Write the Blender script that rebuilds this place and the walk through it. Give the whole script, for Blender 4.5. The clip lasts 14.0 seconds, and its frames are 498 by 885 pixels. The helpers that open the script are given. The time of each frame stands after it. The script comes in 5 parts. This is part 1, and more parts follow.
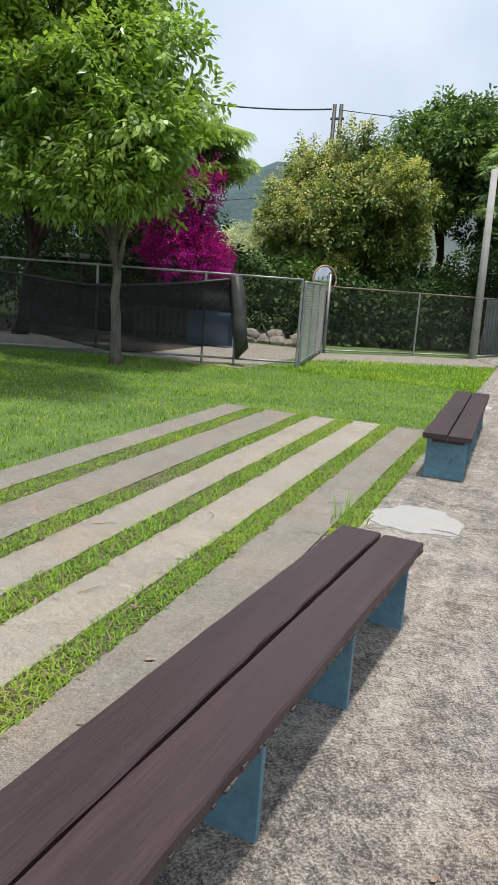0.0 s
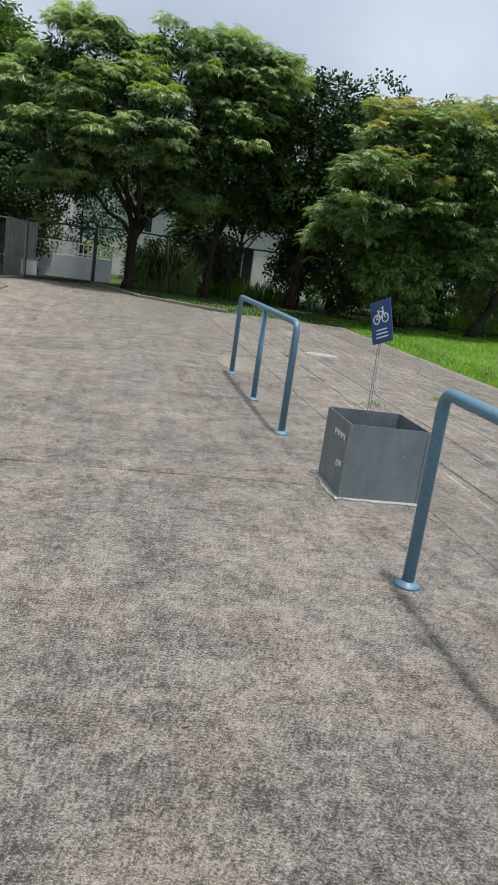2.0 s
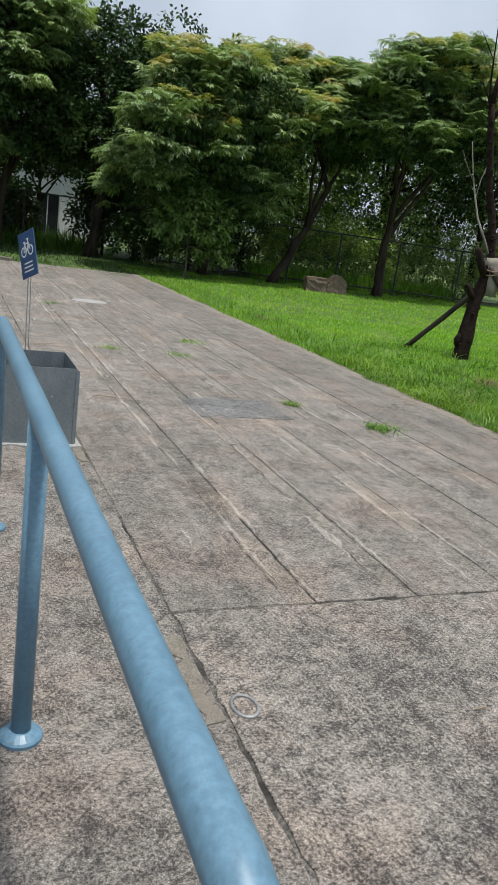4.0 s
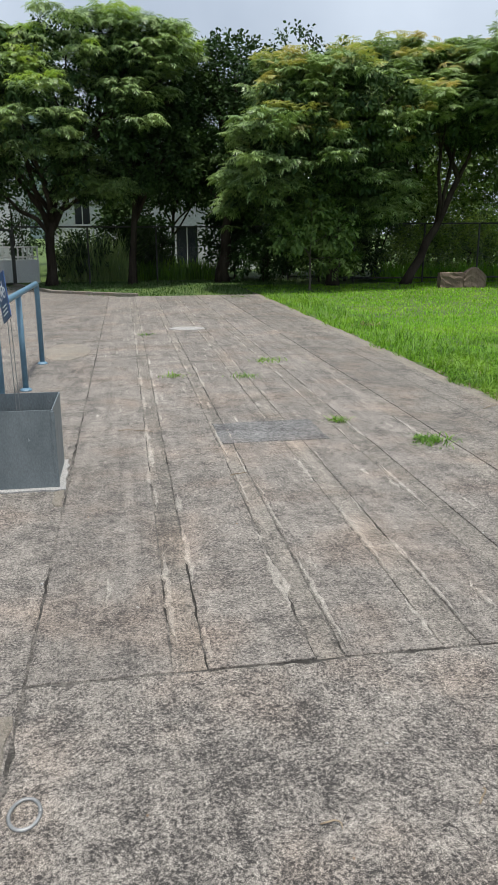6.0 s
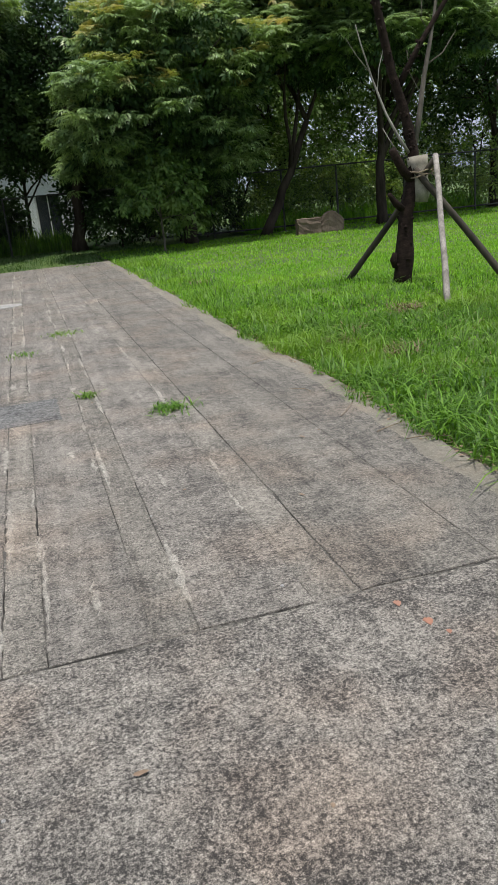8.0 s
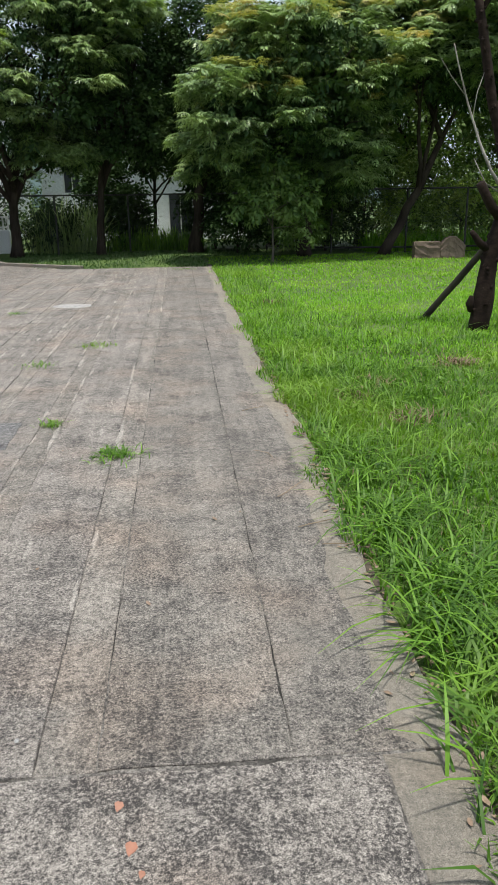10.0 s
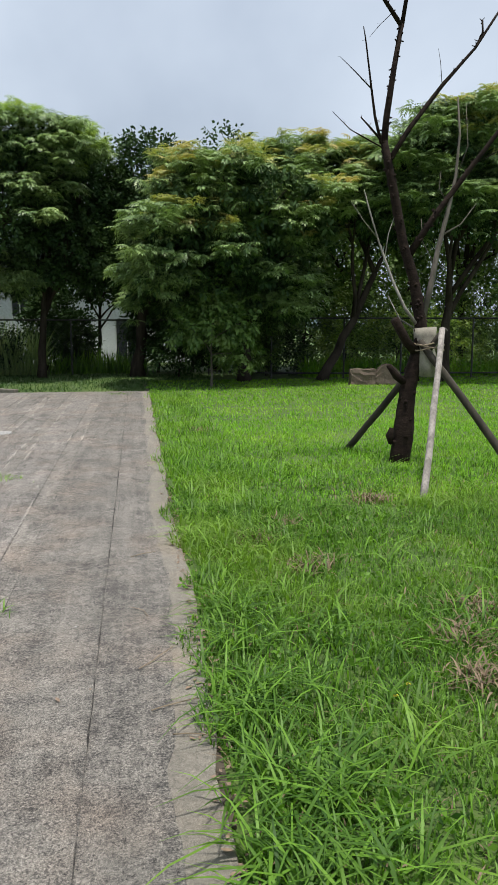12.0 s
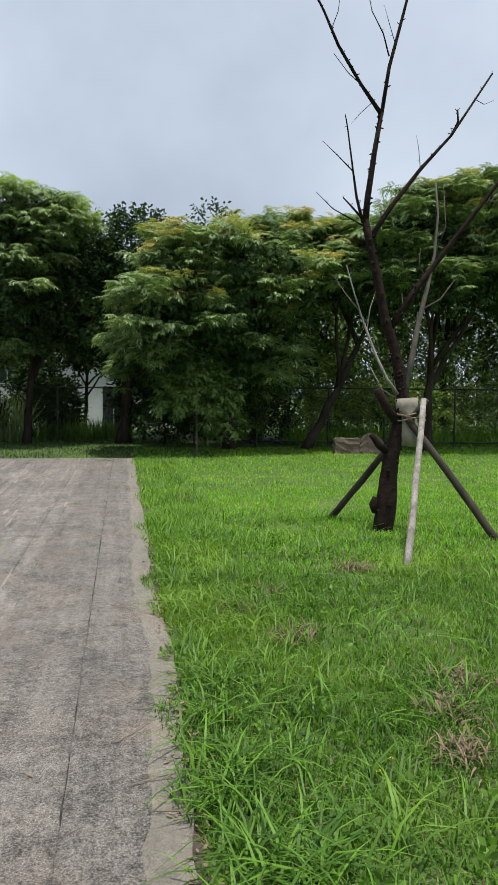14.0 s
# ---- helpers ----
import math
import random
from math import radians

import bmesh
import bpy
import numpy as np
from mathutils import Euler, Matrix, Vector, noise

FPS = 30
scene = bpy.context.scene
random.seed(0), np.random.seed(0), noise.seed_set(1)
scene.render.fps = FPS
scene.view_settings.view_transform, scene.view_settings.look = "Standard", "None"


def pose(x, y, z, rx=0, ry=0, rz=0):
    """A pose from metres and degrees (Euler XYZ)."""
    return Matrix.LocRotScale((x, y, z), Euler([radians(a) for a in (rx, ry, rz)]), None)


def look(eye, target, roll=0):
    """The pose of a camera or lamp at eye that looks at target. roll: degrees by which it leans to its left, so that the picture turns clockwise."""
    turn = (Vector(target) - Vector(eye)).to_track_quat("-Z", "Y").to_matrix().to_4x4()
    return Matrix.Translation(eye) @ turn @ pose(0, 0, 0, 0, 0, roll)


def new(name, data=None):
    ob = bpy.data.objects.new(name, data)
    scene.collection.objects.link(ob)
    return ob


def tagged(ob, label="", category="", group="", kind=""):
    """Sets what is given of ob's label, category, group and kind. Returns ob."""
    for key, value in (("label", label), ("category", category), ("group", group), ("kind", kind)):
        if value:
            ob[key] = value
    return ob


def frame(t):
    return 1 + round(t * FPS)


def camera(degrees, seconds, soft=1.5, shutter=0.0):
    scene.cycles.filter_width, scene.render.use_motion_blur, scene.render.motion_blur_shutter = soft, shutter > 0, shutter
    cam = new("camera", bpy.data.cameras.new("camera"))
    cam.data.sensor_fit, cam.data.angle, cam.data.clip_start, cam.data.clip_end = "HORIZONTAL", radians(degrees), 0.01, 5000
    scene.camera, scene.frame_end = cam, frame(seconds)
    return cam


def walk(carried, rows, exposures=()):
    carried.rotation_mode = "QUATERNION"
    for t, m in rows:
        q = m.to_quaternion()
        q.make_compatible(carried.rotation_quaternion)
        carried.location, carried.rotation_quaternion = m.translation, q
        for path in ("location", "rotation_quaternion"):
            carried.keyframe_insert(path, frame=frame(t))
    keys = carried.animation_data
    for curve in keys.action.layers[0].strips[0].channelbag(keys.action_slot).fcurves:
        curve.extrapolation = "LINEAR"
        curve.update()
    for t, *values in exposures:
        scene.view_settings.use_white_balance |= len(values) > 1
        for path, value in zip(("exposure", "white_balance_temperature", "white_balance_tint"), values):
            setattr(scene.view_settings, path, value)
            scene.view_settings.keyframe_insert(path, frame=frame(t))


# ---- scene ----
cam = camera(36.7, 14.0, soft=1.0)
PATH = [
    (0, (-1.032, 0.177, 1.471), (-1.724, 2.009, 1.064), 4.2),
    (0.5, (-0.738, 0.318, 1.462), (-1.31, 2.176, 0.992), 6.7),
    (1, (-0.34, 0.49, 1.457), (-0.766, 2.369, 0.923), 8.7),
    (1.3, (-0.042, 0.472, 1.458), (-0.163, 2.406, 0.964), 7.3),
    (1.4, (0.077, 0.476, 1.464), (0.066, 2.416, 0.978), 6.8),
    (1.5, (0.178, 0.466, 1.461), (0.264, 2.405, 0.98), 6.9),
    (2, (0.569, 0.479, 1.423), (0.949, 2.385, 0.952), 8.1),
    (2.5, (0.947, 0.465, 1.426), (1.421, 2.317, 0.837), 10.3),
    (3, (1.201, 0.32, 1.472), (1.808, 2.117, 0.837), 10.8),
    (3.2, (1.326, 0.245, 1.478), (2.137, 1.982, 0.906), 9.6),
    (5.3, (2.685, 0.374, 1.433), (3.157, 2.234, 0.869), -0.5),
    (5.5, (2.817, 0.377, 1.468), (3.198, 2.26, 0.911), -1.2),
    (6, (3.107, 0.404, 1.517), (3.413, 2.306, 0.981), -0.3),
    (6.5, (3.421, 0.533, 1.47), (3.721, 2.438, 0.939), -0.6),
    (7, (3.826, 0.509, 1.436), (4.249, 2.386, 0.89), -2.0),
    (7.5, (4.191, 0.492, 1.416), (4.731, 2.325, 0.826), -3.9),
    (8, (4.547, 0.598, 1.399), (5.031, 2.43, 0.757), -5.7),
    (8.2, (4.665, 0.646, 1.382), (5.071, 2.502, 0.756), -5.9),
    (10.3, (5.913, 1.124, 1.529), (6.075, 3.022, 0.919), -0.8),
    (10.5, (5.985, 1.183, 1.532), (6.171, 3.088, 0.951), -0.7),
    (11, (6.134, 1.32, 1.568), (6.391, 3.242, 1.075), -0.0),
    (11.5, (6.224, 1.37, 1.6), (6.51, 3.308, 1.199), 0.1),
    (12, (6.272, 1.375, 1.613), (6.563, 3.329, 1.302), -0.0),
    (12.5, (6.272, 1.373, 1.615), (6.579, 3.336, 1.38), -0.1),
    (13, (6.283, 1.363, 1.607), (6.614, 3.327, 1.428), 0.0),
    (13.5, (6.291, 1.354, 1.613), (6.631, 3.319, 1.464), 0.3),
    (14, (6.281, 1.344, 1.615), (6.613, 3.311, 1.484), 0.6),
]
walk(cam, [(t, look(eye, target, roll)) for t, eye, target, roll in PATH],
     exposures=[(0, 0.27), (0.5, 0.14), (1.2, 0.02), (2.0, -0.02), (2.6, -0.1), (3.2, -0.1), (5.3, 0.04), (7.0, 0.0), (8.2, -0.08), (10.4, 0.17), (11.5, 0.08), (13.0, -0.02), (14, -0.03)])

# ---- world and sun ----
SUN_DIR = Vector((0.08, -0.16, 1.0)).normalized()
world = bpy.data.worlds.new("hazy_sky")
scene.world = world
world.use_nodes = True
wn, wl = world.node_tree.nodes, world.node_tree.links
sky = wn.new("ShaderNodeTexSky")
sky.sky_type = "NISHITA"
sky.sun_disc = False
sky.sun_elevation = math.asin(SUN_DIR.z)
sky.sun_rotation = math.atan2(SUN_DIR.x, SUN_DIR.y)
sky.air_density, sky.dust_density, sky.ozone_density = 1.0, 6.0, 1.5
haze = wn.new("ShaderNodeMix")
haze.data_type = "RGBA"
cloud = wn.new("ShaderNodeTexNoise")
cloud.inputs["Scale"].default_value = 2.2
cloud.inputs["Detail"].default_value = 5.0
cramp = wn.new("ShaderNodeMapRange")
cramp.inputs["From Min"].default_value, cramp.inputs["From Max"].default_value = 0.35, 0.7
cramp.inputs["To Min"].default_value, cramp.inputs["To Max"].default_value = 0.5, 1.0
wl.new(cloud.outputs["Fac"], cramp.inputs["Value"])
wl.new(cramp.outputs["Result"], haze.inputs["Factor"])
wl.new(sky.outputs["Color"], haze.inputs["A"])
haze.inputs["B"].default_value = (5.7, 6.45, 7.45, 1)
wl.new(haze.outputs["Result"], wn["Background"].inputs["Color"])
wn["Background"].inputs["Strength"].default_value = 0.125
sun = new("sun", bpy.data.lights.new("sun", "SUN"))
sun.data.energy, sun.data.angle, sun.data.color = 4.1, radians(4.5), (1.0, 0.96, 0.9)
sun.matrix_world = look(SUN_DIR * 60, (0, 0, 0))

# ---- materials ----
def material(name, rough=0.7, metal=0.0):
    m = bpy.data.materials.new(name)
    m.use_nodes = True
    b = m.node_tree.nodes["Principled BSDF"]
    b.inputs["Roughness"].default_value, b.inputs["Metallic"].default_value = rough, metal
    return m, m.node_tree.nodes, m.node_tree.links, b


def noise_node(n, l, co, scale, detail=4.0, rough=0.55):
    t = n.new("ShaderNodeTexNoise")
    t.inputs["Scale"].default_value, t.inputs["Detail"].default_value, t.inputs["Roughness"].default_value = scale, detail, rough
    l.new(co, t.inputs["Vector"])
    return t.outputs["Fac"]


def span(n, l, value, a, b, c=0.0, d=1.0):
    r = n.new("ShaderNodeMapRange")
    for k, v in zip(("From Min", "From Max", "To Min", "To Max"), (a, b, c, d)):
        r.inputs[k].default_value = v
    l.new(value, r.inputs["Value"])
    return r.outputs["Result"]


def mix(n, l, fac, a, b, kind="MIX"):
    m = n.new("ShaderNodeMix")
    m.data_type, m.blend_type = "RGBA", kind
    for key, v in (("Factor", fac), ("A", a), ("B", b)):
        if isinstance(v, bpy.types.NodeSocket):
            l.new(v, m.inputs[key])
        else:
            m.inputs[key].default_value = v if key == "Factor" else (*v, 1)
    return m.outputs["Result"]


def bump(n, l, b, height, strength, distance):
    u = n.new("ShaderNodeBump")
    u.inputs["Strength"].default_value, u.inputs["Distance"].default_value = strength, distance
    l.new(height, u.inputs["Height"])
    l.new(u.outputs["Normal"], b.inputs["Normal"])


def surface(name, dark, light, scale, rough=0.7, metal=0.0, fine=40.0, wear=None, wear_amount=0.3, relief=0.002, stretch=(1, 1, 1), specular=0.5):
    """A two-scale mottled surface, with optional wear of another colour."""
    m, n, l, b = material(name, rough, metal)
    b.inputs["Specular IOR Level"].default_value = specular
    co = n.new("ShaderNodeTexCoord").outputs["Object"]
    mp = n.new("ShaderNodeMapping")
    mp.inputs["Scale"].default_value = stretch
    l.new(co, mp.inputs["Vector"])
    co = mp.outputs["Vector"]
    big, small = noise_node(n, l, co, scale), noise_node(n, l, co, fine, 6.0, 0.65)
    c = mix(n, l, span(n, l, big, 0.3, 0.7), dark, light)
    g = span(n, l, small, 0.25, 0.75, 0.72, 1.25)
    c = mix(n, l, 1.0, c, g, "MULTIPLY")
    if wear:
        c = mix(n, l, span(n, l, noise_node(n, l, co, scale * 2.7, 8.0, 0.7), 0.62 - wear_amount * 0.2, 0.72), c, wear)
    l.new(c, b.inputs["Base Color"])
    l.new(span(n, l, small, 0.2, 0.8, max(rough - 0.12, 0.05), min(rough + 0.12, 1)), b.inputs["Roughness"])
    bump(n, l, b, small, 0.5, relief)
    return m


def concrete(name, mortar, grit, amount, moss=0.0, tone=0.07, coarse=58.0, scoured=0.0, rutted=0.0):
    """Weathered concrete: dark mortar with pale exposed grit, scuffed lighter and stained darker; tone varies slab by slab."""
    m, n, l, b = material(name, 0.92)
    co = n.new("ShaderNodeNewGeometry").outputs["Position"]
    def along(sx, sy, detail, rough):
        mp = n.new("ShaderNodeMapping")
        mp.inputs["Scale"].default_value = (sx, sy, 1)
        l.new(co, mp.inputs["Vector"])
        return noise_node(n, l, mp.outputs["Vector"], 1.0, detail, rough)
    def add(value, weight, base):
        a = n.new("ShaderNodeMath")
        a.operation = "MULTIPLY_ADD"
        l.new(value, a.inputs[0])
        a.inputs[1].default_value = weight
        l.new(base, a.inputs[2])
        return a.outputs[0]
    grain = noise_node(n, l, co, coarse * 1.25, 9.0, 0.86)
    clump = noise_node(n, l, co, 22.0, 6.0, 0.75)
    level = add(noise_node(n, l, co, 3.8, 10.0, 0.8), 0.34, grain)
    level = add(noise_node(n, l, co, 0.8, 7.0, 0.65), 0.12, level)
    level = add(clump, 0.30, level)
    level = add(along(9.0, 0.45, 7.0, 0.7), 0.10 + rutted, level)
    mid = 0.5 + (0.34 + 0.12 + 0.30 + 0.10 + rutted) / 2 + 0.015
    c = mix(n, l, span(n, l, level, mid - amount, mid + amount), mortar, grit)
    fine = noise_node(n, l, co, coarse * 4.2, 2.0, 0.6)
    c = mix(n, l, 1.0, c, span(n, l, fine, 0.35, 0.65, 0.45, 1.55), "MULTIPLY")
    c = mix(n, l, span(n, l, noise_node(n, l, co, 7.0, 12.0, 0.86), 0.57, 0.62, 0, 0.7), c, grit)
    c = mix(n, l, span(n, l, noise_node(n, l, co, 21.0, 10.0, 0.84), 0.43, 0.375, 0, 0.7), c, mortar)
    warm = noise_node(n, l, co, 1.7, 3.0)
    c = mix(n, l, span(n, l, warm, 0.48, 0.70, 0, 0.6), c, mix(n, l, 1.0, c, (1.13, 0.97, 0.87), "MULTIPLY"))
    if scoured:
        # paler, sandier concrete where it was swept clean beside the benches
        sep = n.new("ShaderNodeSeparateXYZ")
        l.new(co, sep.inputs[0])
        edge_x = add(noise_node(n, l, co, 0.9, 6.0, 0.7), 2.4, sep.outputs["X"])
        c = mix(n, l, span(n, l, edge_x, 1.6, -0.3, 0, scoured), c, mix(n, l, 1.0, c, (1.42, 1.385, 1.32), "MULTIPLY"))
    if moss:
        c = mix(n, l, span(n, l, noise_node(n, l, co, 1.9, 9.0, 0.76), 0.54, 0.70, 0, moss), c, (0.055, 0.053, 0.045))
    info = n.new("ShaderNodeObjectInfo").outputs["Random"]
    c = mix(n, l, 1.0, c, span(n, l, info, 0, 1, 1 - tone, 1 + tone), "MULTIPLY")
    l.new(c, b.inputs["Base Color"])
    bump(n, l, b, add(clump, 0.8, grain), 0.9, 0.006)
    return m


def packed_joint(name):
    """Joint filling: mostly worn level and grey like the slabs, broken open and dirty here and there."""
    m, n, l, b = material(name, 0.95)
    co = n.new("ShaderNodeNewGeometry").outputs["Position"]
    grain = noise_node(n, l, co, 80.0, 8.0, 0.8)
    grey = mix(n, l, span(n, l, grain, 0.42, 0.6), (0.045, 0.042, 0.038), (0.27, 0.25, 0.225))
    open_dirt = span(n, l, noise_node(n, l, co, 1.6, 7.0, 0.7), 0.44, 0.56)
    l.new(mix(n, l, open_dirt, grey, (0.022, 0.02, 0.017)), b.inputs["Base Color"])
    bump(n, l, b, grain, 0.9, 0.006)
    return m


def leaf(name, dark, light, tip, shine=0.45, through_light=0.3, specular=0.5):
    """A leaf: colour leaf by leaf and branch by branch, gloss, and light that shines through."""
    m, n, l, b = material(name, shine)
    b.inputs["Specular IOR Level"].default_value = specular
    rnd = n.new("ShaderNodeNewGeometry")
    c = mix(n, l, rnd.outputs["Random Per Island"], dark, light)
    big = noise_node(n, l, rnd.outputs["Position"], 0.8, 3.0)
    c = mix(n, l, span(n, l, big, 0.48, 0.75, 0, 0.8), c, tip)
    l.new(c, b.inputs["Base Color"])
    tr = n.new("ShaderNodeBsdfTranslucent")
    l.new(mix(n, l, 1.0, c, (1.25, 1.35, 0.6), "MULTIPLY"), tr.inputs["Color"])
    ms = n.new("ShaderNodeMixShader")
    ms.inputs["Fac"].default_value = through_light
    l.new(b.outputs["BSDF"], ms.inputs[1])
    l.new(tr.outputs["BSDF"], ms.inputs[2])
    l.new(ms.outputs["Shader"], n["Material Output"].inputs["Surface"])
    return m


CONCRETE = concrete("exposed_aggregate_concrete", (0.036, 0.033, 0.031), (0.35, 0.322, 0.286), 0.08, 0.32, 0.06, 70.0, scoured=0.55)
LANE = concrete("worn_lane_concrete", (0.036, 0.033, 0.031), (0.35, 0.322, 0.286), 0.10, 0.32, 0.06, 70.0, rutted=0.08)
FILLER = concrete("joint_filler_concrete", (0.045, 0.042, 0.038), (0.36, 0.33, 0.288), 0.105, 0.34, 0.06, 70.0, rutted=0.12)
DARKCON = concrete("algae_darkened_concrete", (0.031, 0.029, 0.0275), (0.312, 0.287, 0.25), 0.10, 0.45, 0.06, 70.0, rutted=0.06)
STRIP = concrete("smooth_strip_concrete", (0.085, 0.078, 0.066), (0.315, 0.288, 0.244), 0.17, 0.48, 0.10, 45.0)
TAN = concrete("sandy_strip_concrete", (0.12, 0.108, 0.088), (0.37, 0.336, 0.278), 0.18, 0.5, 0.06, 45.0)
EDGE = concrete("pale_edge_concrete", (0.11, 0.10, 0.083), (0.31, 0.282, 0.234), 0.15, 0.30, 0.08, 80.0)
PATCH = concrete("pale_mortar", (0.27, 0.27, 0.26), (0.40, 0.40, 0.39), 0.30, 0.15, 0.07, 90.0)
DARKPATCH = concrete("dark_mortar", (0.03, 0.03, 0.032), (0.24, 0.24, 0.235), 0.10, 0.5, 0.07, 40.0)
BEDDING = packed_joint("packed_joint_filling")
CRUST = concrete("pale_mortar_crust", (0.09, 0.085, 0.076), (0.52, 0.485, 0.43), 0.16, 0.1, 0.05, 80.0)
SOIL = surface("damp_soil", (0.045, 0.035, 0.025), (0.10, 0.08, 0.055), 3.0, 0.95, relief=0.01)
TURF = surface("turf_ground", (0.045, 0.085, 0.015), (0.092, 0.15, 0.026), 1.6, 0.95, fine=30, wear=(0.13, 0.10, 0.06), wear_amount=0.15, relief=0.02)
PLANK = surface("brown_painted_wood", (0.022, 0.0105, 0.0112), (0.042, 0.022, 0.0228), 9.0, 0.46, fine=110, wear=(0.13, 0.10, 0.095), wear_amount=-0.36, relief=0.002, stretch=(1, 0.06, 1))
WORN = surface("worn_plank_edge", (0.022, 0.018, 0.018), (0.085, 0.075, 0.072), 30.0, 0.8, fine=90)
BLUEPAINT = surface("faded_blue_paint", (0.075, 0.165, 0.22), (0.135, 0.26, 0.32), 3.0, 0.6, fine=25, wear=(0.05, 0.05, 0.045), wear_amount=-0.1)
RAILPAINT = surface("blue_enamel", (0.085, 0.175, 0.25), (0.12, 0.225, 0.31), 4.0, 0.42, fine=70, wear=(0.10, 0.12, 0.13), wear_amount=-0.3, relief=0.0006)
GALV = surface("galvanised_sheet", (0.14, 0.17, 0.185), (0.20, 0.235, 0.25), 9.0, 0.5, 0.3, fine=120, wear=(0.34, 0.38, 0.40), wear_amount=-0.25, relief=0.0006, stretch=(1, 1, 0.45))
STEEL = surface("dull_steel", (0.20, 0.21, 0.21), (0.33, 0.34, 0.34), 6.0, 0.5, 0.5, fine=60, wear=(0.16, 0.09, 0.05), wear_amount=0.0)
DARKSTEEL = surface("weathered_dark_steel", (0.03, 0.032, 0.03), (0.07, 0.07, 0.065), 6.0, 0.6, 0.3, fine=60)
RUST = surface("rusty_pipe", (0.10, 0.07, 0.06), (0.22, 0.16, 0.14), 6.0, 0.7, 0.2, fine=50)
WIRE = surface("galvanised_wire", (0.06, 0.062, 0.062), (0.13, 0.135, 0.135), 6.0, 0.5, 0.4)
POLECON = surface("pale_pole_concrete", (0.27, 0.27, 0.255), (0.38, 0.38, 0.365), 2.0, 0.85, fine=50)
WHITEWALL = surface("white_render", (0.62, 0.65, 0.68), (0.76, 0.79, 0.82), 0.7, 0.85, fine=12, wear=(0.42, 0.43, 0.42), wear_amount=-0.1)
WHITEPAINT = surface("white_gate_paint", (0.58, 0.59, 0.58), (0.72, 0.73, 0.72), 2.0, 0.6)
GREYBOARD = surface("grey_corrugated", (0.20, 0.21, 0.20), (0.30, 0.31, 0.30), 2.0, 0.7)
GLASSDARK = surface("dark_window", (0.02, 0.024, 0.03), (0.05, 0.055, 0.065), 1.0, 0.12)
BARK = surface("dark_bark", (0.020, 0.015, 0.012), (0.06, 0.048, 0.038), 5.0, 0.95, fine=22, relief=0.02, stretch=(1, 1, 0.25), specular=0.15)
GREYBARK = surface("grey_bark", (0.08, 0.07, 0.055), (0.17, 0.15, 0.125), 6.0, 0.95, fine=24, relief=0.02, stretch=(1, 1, 0.25))
DEADBARK = surface("peeling_bark", (0.009, 0.006, 0.005), (0.034, 0.023, 0.018), 8.0, 0.95, fine=30, wear=(0.085, 0.066, 0.056), wear_amount=-0.2, relief=0.02, stretch=(1, 1, 1.6), specular=0.12)
PALEWOOD = surface("bleached_wood", (0.15, 0.135, 0.118), (0.36, 0.33, 0.295), 10.0, 0.9, fine=40, wear=(0.07, 0.06, 0.05), wear_amount=0.2, relief=0.008, stretch=(1, 1, 0.15))
DARKWOOD = surface("tarred_stake", (0.022, 0.018, 0.014), (0.06, 0.05, 0.035), 8.0, 0.9, fine=30, wear=(0.09, 0.10, 0.05), wear_amount=0.0, relief=0.008, stretch=(1, 1, 0.2))
BURLAP = surface("burlap", (0.22, 0.20, 0.16), (0.34, 0.31, 0.25), 8.0, 0.95, fine=90, wear=(0.12, 0.11, 0.08), wear_amount=0.1, relief=0.004)
STONE = surface("reddish_stone", (0.115, 0.082, 0.06), (0.20, 0.15, 0.115), 2.5, 0.9, fine=18, relief=0.02)
SIGNBLUE = surface("sign_blue", (0.022, 0.06, 0.17), (0.03, 0.08, 0.21), 3.0, 0.4)
SIGNWHITE = surface("sign_white", (0.68, 0.70, 0.72), (0.78, 0.80, 0.82), 3.0, 0.5)
ORANGE = surface("faded_orange", (0.30, 0.13, 0.08), (0.45, 0.27, 0.19), 3.0, 0.5)
TANKBLUE = surface("blue_tarpaulin", (0.10, 0.20, 0.34), (0.17, 0.30, 0.46), 2.0, 0.5)
DRY = surface("dry_leaf", (0.15, 0.10, 0.065), (0.28, 0.205, 0.145), 20.0, 0.85)
STRAW = surface("dry_twig", (0.12, 0.085, 0.055), (0.30, 0.24, 0.165), 14.0, 0.9)
YELLOW = surface("yellow_petal", (0.75, 0.55, 0.02), (0.8, 0.62, 0.04), 20.0, 0.6)
# distance haze is mixed into this green; the air itself is clear
HILLGREEN = surface("wooded_hill_haze_tint", (0.028, 0.056, 0.06), (0.062, 0.10, 0.096), 0.03, 1.0, fine=0.25, relief=2.0)
mirror_mat, mn, ml, mb = material("traffic_mirror_glass", 0.08, 1.0)
mb.inputs["Base Color"].default_value = (0.5, 0.52, 0.54, 1)
MIRROR = mirror_mat
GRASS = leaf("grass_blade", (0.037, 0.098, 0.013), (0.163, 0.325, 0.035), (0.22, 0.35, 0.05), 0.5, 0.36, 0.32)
# same grass with a brighter colour that stands in for sun farther off
GRASSFAR = leaf("grass_tinted_sunlit", (0.11, 0.28, 0.02), (0.25, 0.48, 0.042), (0.31, 0.49, 0.06), 0.55, 0.4, 0.25)
GRASSSHORT = leaf("short_turf", (0.085, 0.18, 0.016), (0.25, 0.41, 0.042), (0.35, 0.42, 0.06), 0.55, 0.36, 0.25)
# grass blade darkened: the trees' shade is painted into this colour
GRASSSHADETINT = leaf("grass_tinted_for_shade", (0.03, 0.075, 0.016), (0.06, 0.13, 0.025), (0.07, 0.12, 0.03), 0.55, 0.25)
